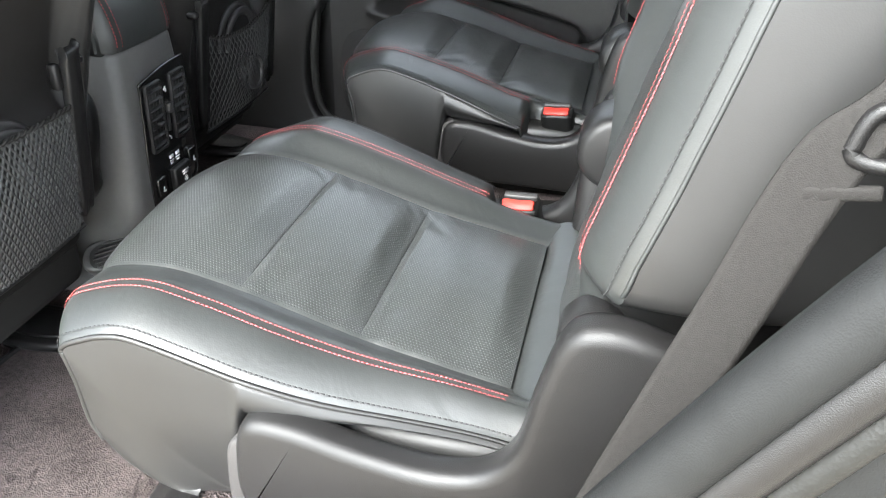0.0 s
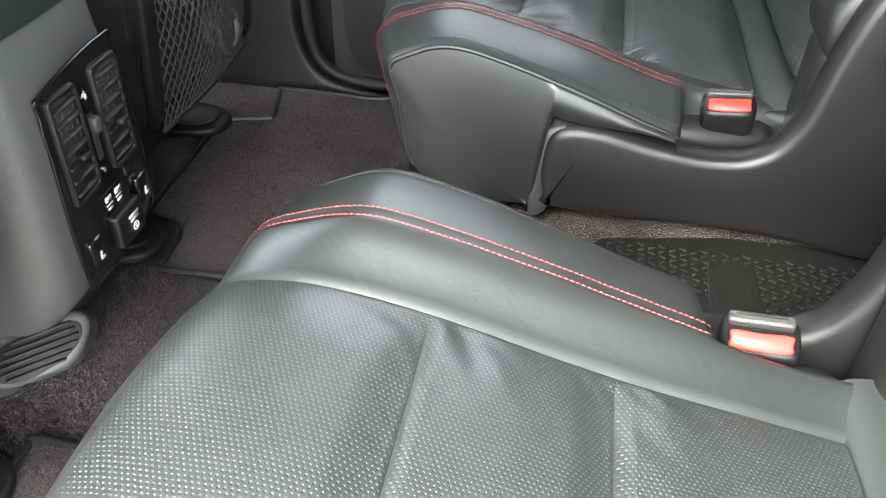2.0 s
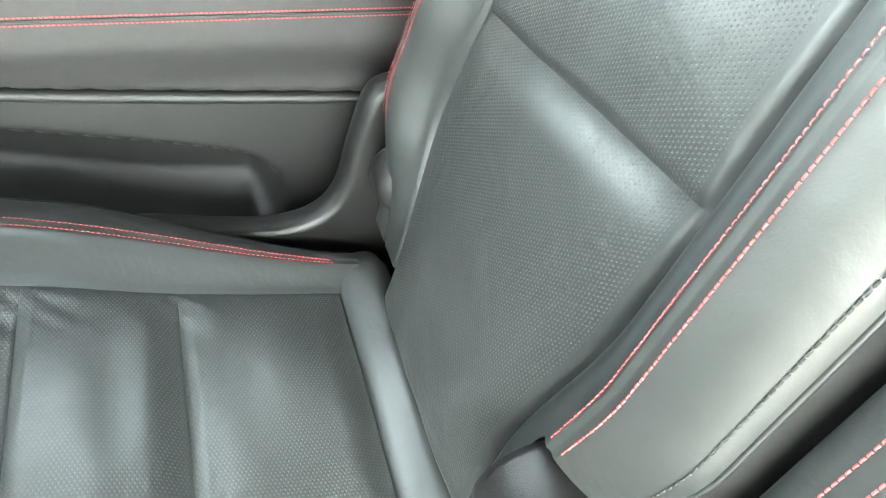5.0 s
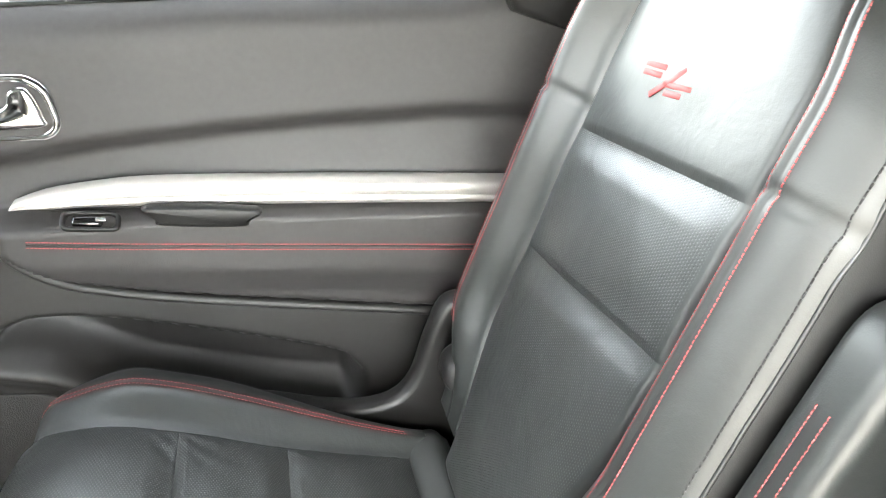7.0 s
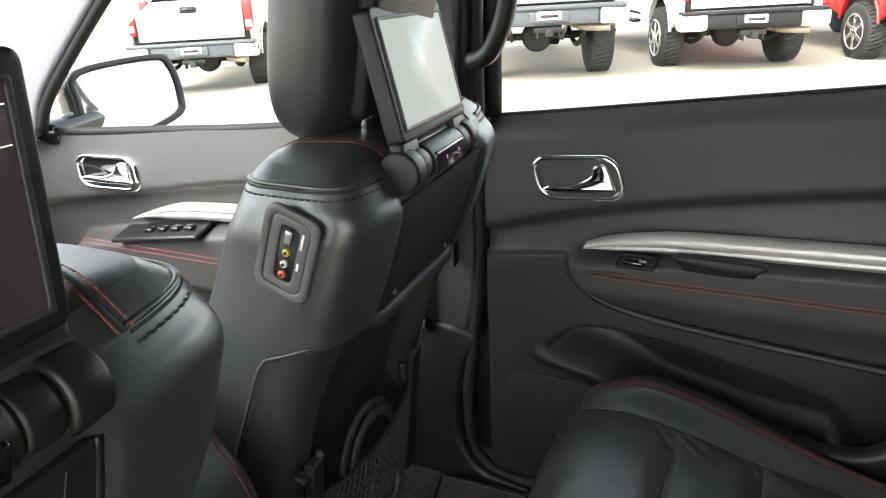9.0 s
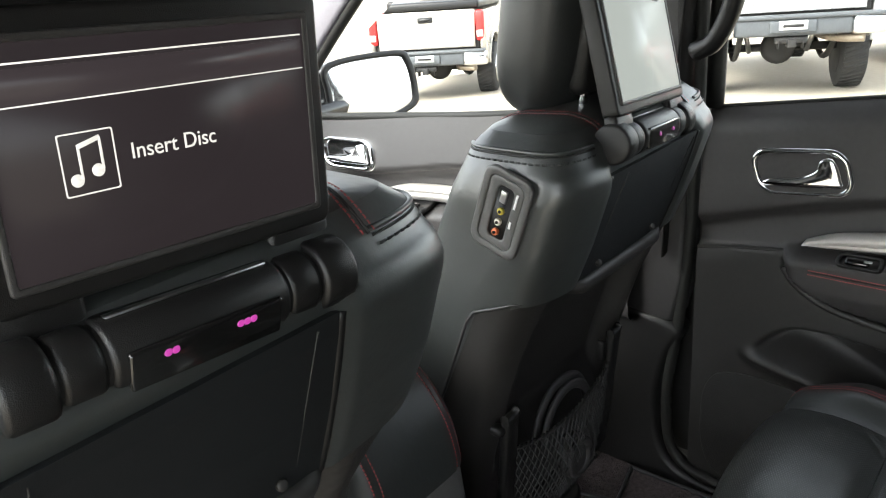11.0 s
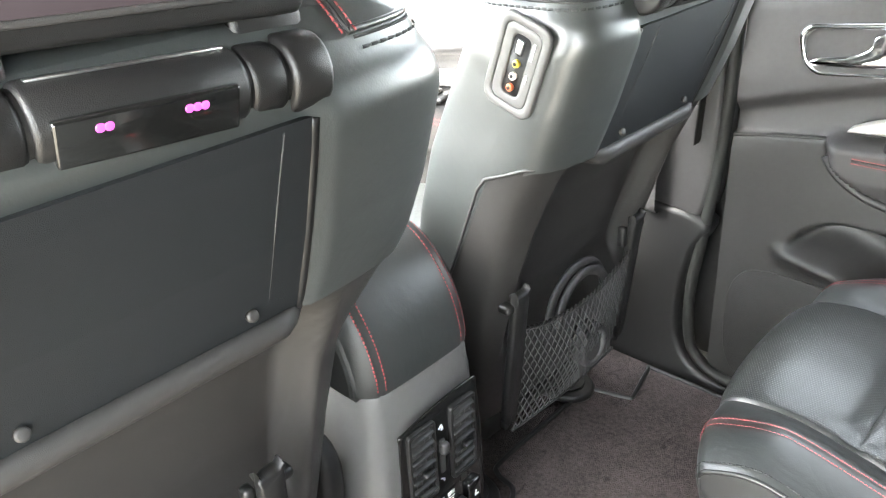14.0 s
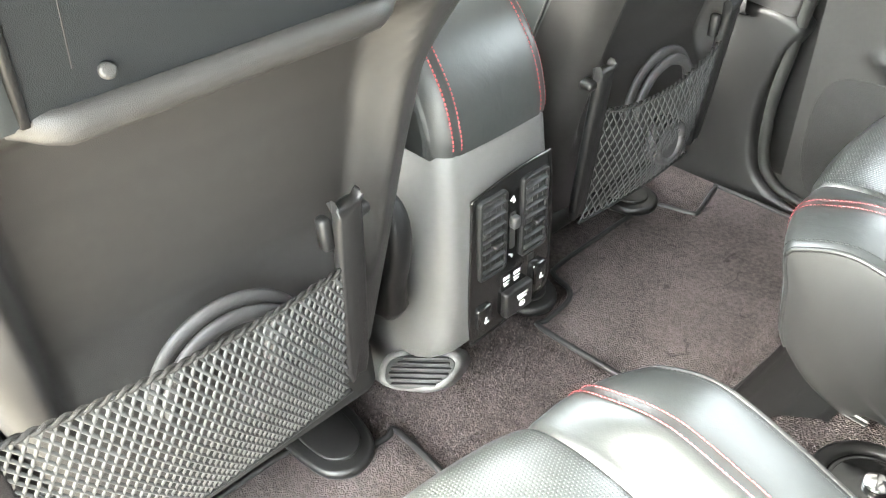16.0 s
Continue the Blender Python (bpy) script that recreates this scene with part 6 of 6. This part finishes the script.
    ca, sa = math.cos(radians(yaw)), math.sin(radians(yaw))
    across, rear, up = Vector((sa, ca, 0)), Vector((ca, -sa, 0)), Vector((0, 0, 1))
    up = math.cos(radians(tilt)) * up + math.sin(radians(tilt)) * rear
    cr, sr = math.cos(radians(roll)), math.sin(radians(roll))
    across, up = cr * across + sr * up, cr * up - sr * across
    rear = across.cross(up)
    o = Vector(eye) - 0.104 * up - 0.0115 * rear
    # in this frame x runs across, y up, z to the rear
    T = Matrix(((across.x, up.x, rear.x, o.x), (across.y, up.y, rear.y, o.y), (across.z, up.z, rear.z, o.z), (0, 0, 0, 1)))
    H = T @ Matrix.Translation((0, 0.0, -0.004) if jacks else (-0.006, -0.004, 0.014))
    for nm, x0, x1, r in (("hinge_bar", -0.112, 0.112, 0.0195), ("hinge_middle", -0.060, 0.057, 0.0225), ("hinge_collar", 0.0585, 0.083, 0.0215), ("hinge_collar", -0.086, -0.0615, 0.0215), ("hinge_end", 0.0845, 0.113, 0.0245), ("hinge_end", -0.116, -0.0875, 0.0245)):
        part(nm, cyl(r, x1 - x0, H @ Matrix.Translation(((x0 + x1) / 2, 0, 0)) @ pose(0, 0, 0, 0, 90, 0), 32, 0.004), M["plastic"], sc)
    irw = part("infrared_window", box((0.1, 0.026, 0.006), H @ Matrix.Translation((-0.002, -0.006, 0.0195)) @ pose(0, 0, 0, 14, 0, 0), 0.002), M["gloss"], sc, "dark window with pink lights")
    # added bright strip in place of the daylight reflected on the hinge's top
    part("hinge_glint", box((0.104, 0.0016, 0.007), H @ Matrix.Translation((-0.001, 0.0222, 0.002)) @ pose(0, 0, 0, -8, 0, 0), 0.0006, 1), M["steel"], sc, "added steel strip standing for skylight reflected along the hinge")
    if jacks:
        for x in (-0.02, 0.025):
            part("infrared_led", cyl(0.0026, 0.003, H @ Matrix.Translation((x, -0.005, 0.022)), 10), M["infrared_dim"], irw)
    else:
        for x in (-0.030, -0.0255, 0.017, 0.0215, 0.026):
            part("infrared_led", cyl(0.0027, 0.003, H @ Matrix.Translation((x, -0.0005, 0.0232)), 12, 0.001), M["infrared"], irw, "glowing magenta diode")
    body = part("bezel", slab(roundrect(0.218, 0.150, 0.008), 0.022, T @ Matrix.Translation((0, 0.104, -0.012)), 0.004, 3), M["plastic"], sc, "matt black screen bezel")
    part("display", box((0.189, 0.118, 0.002), T @ Matrix.Translation((0, 0.104, 0.0105)), 0.0), M["screen"] if not jacks else M["screen_pale"], body, "glossy display, lit")
    o = [(x, y + 0.104) for x, y in roundrect(0.1975, 0.1265, 0.003)]
    n = [(x, y + 0.104) for x, y in roundrect(0.189, 0.118, 0.002)]
    part("display_rim", frame_ring(o, n, 0.003, T @ Matrix.Translation((0, 0, 0.0095))), M["softpanel"], body)
    for x in (-0.086, 0.084):
        part("bezel_foot", box((0.05, 0.03, 0.018), T @ Matrix.Translation((x, 0.018, -0.002)), 0.005), M["plastic"], body)
    if not jacks:
        strip = part("menu_strip", box((0.185, 0.017, 0.0003), T @ Matrix.Translation((0, 0.1425, 0.0117))), M["screen_strip"], body, "paler strip across the display")
        for yy, th in ((0.1535, 0.0009), (0.1335, 0.0007)):
            part("rule", box((0.185, th, 0.0003), T @ Matrix.Translation((0, yy, 0.0119))), M["screen_text"], strip, "thin bright line")
        fc = bpy.data.curves.new("lettering", "FONT")
        fc.body, fc.size, fc.extrude = "Insert Disc", 0.0118, 0.0002
        me = bpy.data.meshes.new_from_object(new("lettering_source", fc))
        bpy.data.objects.remove(bpy.data.objects["lettering_source"])
        xs = [v.co.x for v in me.vertices]
        me.transform(T @ Matrix.Translation((-0.0263, 0.0985, 0.012)) @ Matrix.Diagonal((0.0511 / (max(xs) - min(xs)), 1.05, 1, 1)))
        put("lettering", me, M["screen_text"], body, "white words on the display", smooth=False)
        ic = bmesh.new()
        o = [(x - 0.0487, y + 0.101) for x, y in roundrect(0.029, 0.0325, 0.0012)]
        n = [(x - 0.0487, y + 0.101) for x, y in roundrect(0.0275, 0.031, 0.001)]
        frame_ring(o, n, 0.0004, T @ Matrix.Translation((0, 0, 0.0118)), ic)
        for ex, ey in ((-0.0563, 0.0928), (-0.0448, 0.0963)):
            cyl(0.0034, 0.0004, T @ Matrix.Translation((ex, ey, 0.012)), 16, bm=ic)
            box((0.0013, 0.0165, 0.0004), T @ Matrix.Translation((ex + 0.0029, ey + 0.0085, 0.012)), bm=ic)
        box((0.0128, 0.0024, 0.0004), T @ Matrix.Translation((-0.0477, 0.1115, 0.012)) @ pose(0, 0, 0, 0, 0, 16), bm=ic)
        part("note_symbol", ic, M["screen_text"], body, "white music note symbol")
    if jacks:
        J = Matrix.Translation((-0.217 + dx, yc - 0.2185, 0.776 + dz)) @ pose(0, 0, 0, 0, 20, 0) @ Matrix(((1, 0, 0, 0), (0, 0, -1, 0), (0, 1, 0, 0), (0, 0, 0, 1)))
        o, n, n2 = roundrect(0.070, 0.110, 0.016), roundrect(0.050, 0.090, 0.011), roundrect(0.024, 0.070, 0.007)
        pl = part("jack_plate", frame_ring(o, n, 0.005, J), M["console"], seat, "dark grey plate with video jacks")
        part("plate_floor", slab(n, 0.002, J), M["plastic"], pl)
        part("jack_well", frame_ring(n, n2, 0.003, J @ Matrix.Translation((0, 0, 0.001))), M["console"], pl)
        part("hdmi_socket", box((0.009, 0.016, 0.003), J @ Matrix.Translation((-0.001, 0.022, 0.004)), 0.001), M["steel"], pl)
        for yy, mm in ((0.003, "yellow"), (-0.012, "cream"), (-0.026, "orange")):
            jk = part("jack", cyl(0.0045, 0.005, J @ Matrix.Translation((0, yy, 0.004)), 16, 0.001), M[mm], pl, mm + " jack")
            part("jack_pin", cyl(0.002, 0.006, J @ Matrix.Translation((0, yy, 0.005)), 10), M["dark"], jk)
        pr = bmesh.new()
        box((0.003, 0.02, 0.0004), J @ Matrix.Translation((0.0165, 0.024, 0.0045)), bm=pr)
        box((0.003, 0.01, 0.0004), J @ Matrix.Translation((0.0165, -0.008, 0.0045)), bm=pr)
        part("plate_print", pr, M["white_print"], pl)
    return seat


M["infrared_dim"] = glowing("faint_magenta_led", (0.1, 0.02, 0.08), (0.8, 0.1, 0.6), 0.05)
M["screen_pale"] = glowing("pale_display", (0.03, 0.03, 0.03), (0.9, 0.95, 0.92), 0.07)
M["screen_pale"].node_tree.nodes["Principled BSDF"].inputs["Specular IOR Level"].default_value = 0.15
M["yellow"] = material("yellow_jack", (0.6, 0.45, 0.05), 0.4)
M["cream"] = material("white_jack", (0.7, 0.65, 0.55), 0.4)
M["orange"] = material("red_jack", (0.6, 0.15, 0.06), 0.4)
front_seat(0.366, 0.0, 0.0, "black leather passenger seat with a pale screen and video jacks", True, (0.182, 0.474), (0.404, 0.412), 0.032, ((-0.148, 0.366, 0.9376), -6, -14.3, -4.8))
front_seat(-0.358, 0.06, 0.047, "black leather driver seat with a lit screen on its back", False, (-0.585, -0.255), (0.409, 0.388), 0.006, ((-0.0854, -0.321, 0.9898), 1.3, 1.5, -3.4), 0.024)


def belt_loop():
    e = thing("front_seat_belt", (-0.27, 0.7, 0.85), "black front seat belt and guide on the pillar", "seat belt")
    part("guide", tube([(-0.20, 0.72, 1.25), (-0.165, 0.70, 1.1), (-0.16, 0.695, 0.98), (-0.19, 0.70, 0.9), (-0.23, 0.71, 0.875)], 0.016, 10), M["plastic"], e)
    part("webbing", tube([(-0.26, 0.735, 1.25), (-0.265, 0.728, 0.9), (-0.28, 0.725, 0.5)], 0.022, 8, flat=0.15), M["webbing"], e)


belt_loop()


# ---- near side, round the open door ----
def near_side():
    e = thing("rear_seat_belt", (0.56, -0.72, 0.5), "grey seat belt running down beside the seat", "seat belt")
    b = bmesh.new()
    q = spline([(0.75, -0.70, 0.95), (0.648, -0.70, 0.72), (0.605, -0.70, 0.66), (0.575, -0.705, 0.56), (0.54, -0.71, 0.44), (0.51, -0.715, 0.33)], 8)
    rows = []
    for p in q:
        d = np.array((0.035, -0.010, 0.0))
        rows.append([b.verts.new(tuple(p + d * f + np.array((0, -0.0012 * (i % 2), 0)))) for i, f in enumerate(np.linspace(-0.5, 0.5, 9))])
    for a, c in zip(rows, rows[1:]):
        for i in range(8):
            b.faces.new((a[i], a[i + 1], c[i + 1], c[i]))
    r = bmesh.ops.extrude_face_region(b, geom=b.faces[:])
    bmesh.ops.translate(b, vec=(0.0, 0.0015, 0), verts=[v for v in r["geom"] if isinstance(v, bmesh.types.BMVert)])
    part("webbing", b, M["webbing"], e, "woven grey webbing")
    part("fold", box((0.037, 0.006, 0.008), pose(0.612, -0.703, 0.641, 0, -14, -15), 0.002), M["webbing"], e)
    ring = [(0.634 + 0.8 * dx + 0.004 * dz / 0.014, -0.706 - 0.2 * dx, 0.672 + dz) for dx, dz in ((-0.026, -0.006), (-0.024, 0.012), (0.0, 0.014), (0.026, 0.012), (0.028, -0.012), (0.0, -0.014), (-0.02, -0.013))]
    part("belt_guide", tube(ring, 0.0045, 8, True), M["plastic"], e, "black plastic loop round the webbing")
    for nm, off, r, mat, lab in (("trim_wheel_arch", 0.0, 0.0175, "arch", "dark grey trim over the rear wheel arch"), ("trim_arch_edge", 0.024, 0.0125, "plastic", "grey moulded edge of the door opening"), ("trim_body_seal", 0.042, 0.008, "rubber", "black rubber door seal on the body")):
        pts = [(0.472 + off, -0.80 - off * 0.3, 0.38), (0.533 + off, -0.80 - off * 0.3, 0.50), (0.609 + off, -0.80 - off * 0.3, 0.635), (0.692 + off, -0.80 - off * 0.3, 0.76)]
        tagged(part(nm, tube(pts, r, 12), M[mat]), lab, "trim", kind="structure")
    s = thing("third_row_buckle", (0.66, -0.62, 0.5), "red belt buckle button behind the seat", "buckle")
    part("button", box((0.02, 0.014, 0.012), Matrix.Translation((0.645, -0.62, 0.50)), 0.003), M["red_button"], s)


near_side()


# ---- carpet pile ----
def pile(name, count, x0, x1, y0, y1, ok, height, mat, label, parent=None):
    """Short leaning fibres over a stretch of carpet, joined into one mesh."""
    rng = np.random.default_rng(5)
    xs, ys = rng.uniform(x0, x1, count), rng.uniform(y0, y1, count)
    keep = [(x, y) for x, y in zip(xs, ys) if ok(x, y)]
    verts, faces = [], []
    for x, y in keep:
        a, h, lean = rng.uniform(0, 6.283), height * rng.uniform(0.6, 1.3), rng.normal(0, 0.0016, 2)
        z = pile_z(x, y)
        w = 0.0006
        k = len(verts)
        verts += [(x - w * math.cos(a), y - w * math.sin(a), z), (x + w * math.cos(a), y + w * math.sin(a), z), (x + lean[0], y + lean[1], z + h)]
        faces.append((k, k + 1, k + 2))
    ob = put(name, mesh_of(name, verts, faces), mat, parent, smooth=False)
    return tagged(ob, label, "carpet pile", kind="stuff")


def pile_z(x, y):
    hump = 0.03 * math.exp(-((y / 0.13) ** 2)) * smooth01((-0.12 - x) / 0.2)
    return floor_z(x) + hump + (0.012 if abs(y) > 0.165 and -0.3 < x < -0.02 else 0.0)


def fibre_material(name, base, vary):
    m = material(name, base, 0.9, spec=0.15)
    t = m.node_tree
    g, r, mx = t.nodes.new("ShaderNodeNewGeometry"), t.nodes.new("ShaderNodeMapRange"), t.nodes.new("ShaderNodeMix")
    r.inputs["To Min"].default_value, r.inputs["To Max"].default_value = 1 - vary, 1 + vary
    mx.data_type, mx.blend_type = "RGBA", "MULTIPLY"
    mx.inputs["Factor"].default_value = 1
    mx.inputs["A"].default_value = (*base, 1)
    t.links.new(g.outputs["Random Per Island"], r.inputs["Value"])
    t.links.new(r.outputs["Result"], mx.inputs["B"])
    t.links.new(mx.outputs["Result"], t.nodes["Principled BSDF"].inputs["Base Color"])
    return m


M["fibre"] = scuffed(fibre_material("carpet_fibre", (0.0975, 0.0796, 0.0772), 0.7))
M["mat_fibre"] = scuffed(fibre_material("mat_fibre", (0.108, 0.0889, 0.0858), 0.5))
pile("carpet_pile", 60000, -0.55, 0.0, -0.30, 0.16, lambda x, y: abs(y) < 0.15 or x < -0.32, 0.0045, M["fibre"], "fuzzy brown-black carpet pile round the console")
pile("mat_pile", 70000, -0.30, -0.03, 0.175, 0.69, lambda x, y: True, 0.0025, M["mat_fibre"], "short dense pile of the far floor mat")
pile("near_mat_pile", 45000, -0.30, -0.03, -0.69, -0.175, lambda x, y: True, 0.0025, M["mat_fibre"], "short dense pile of the near floor mat")
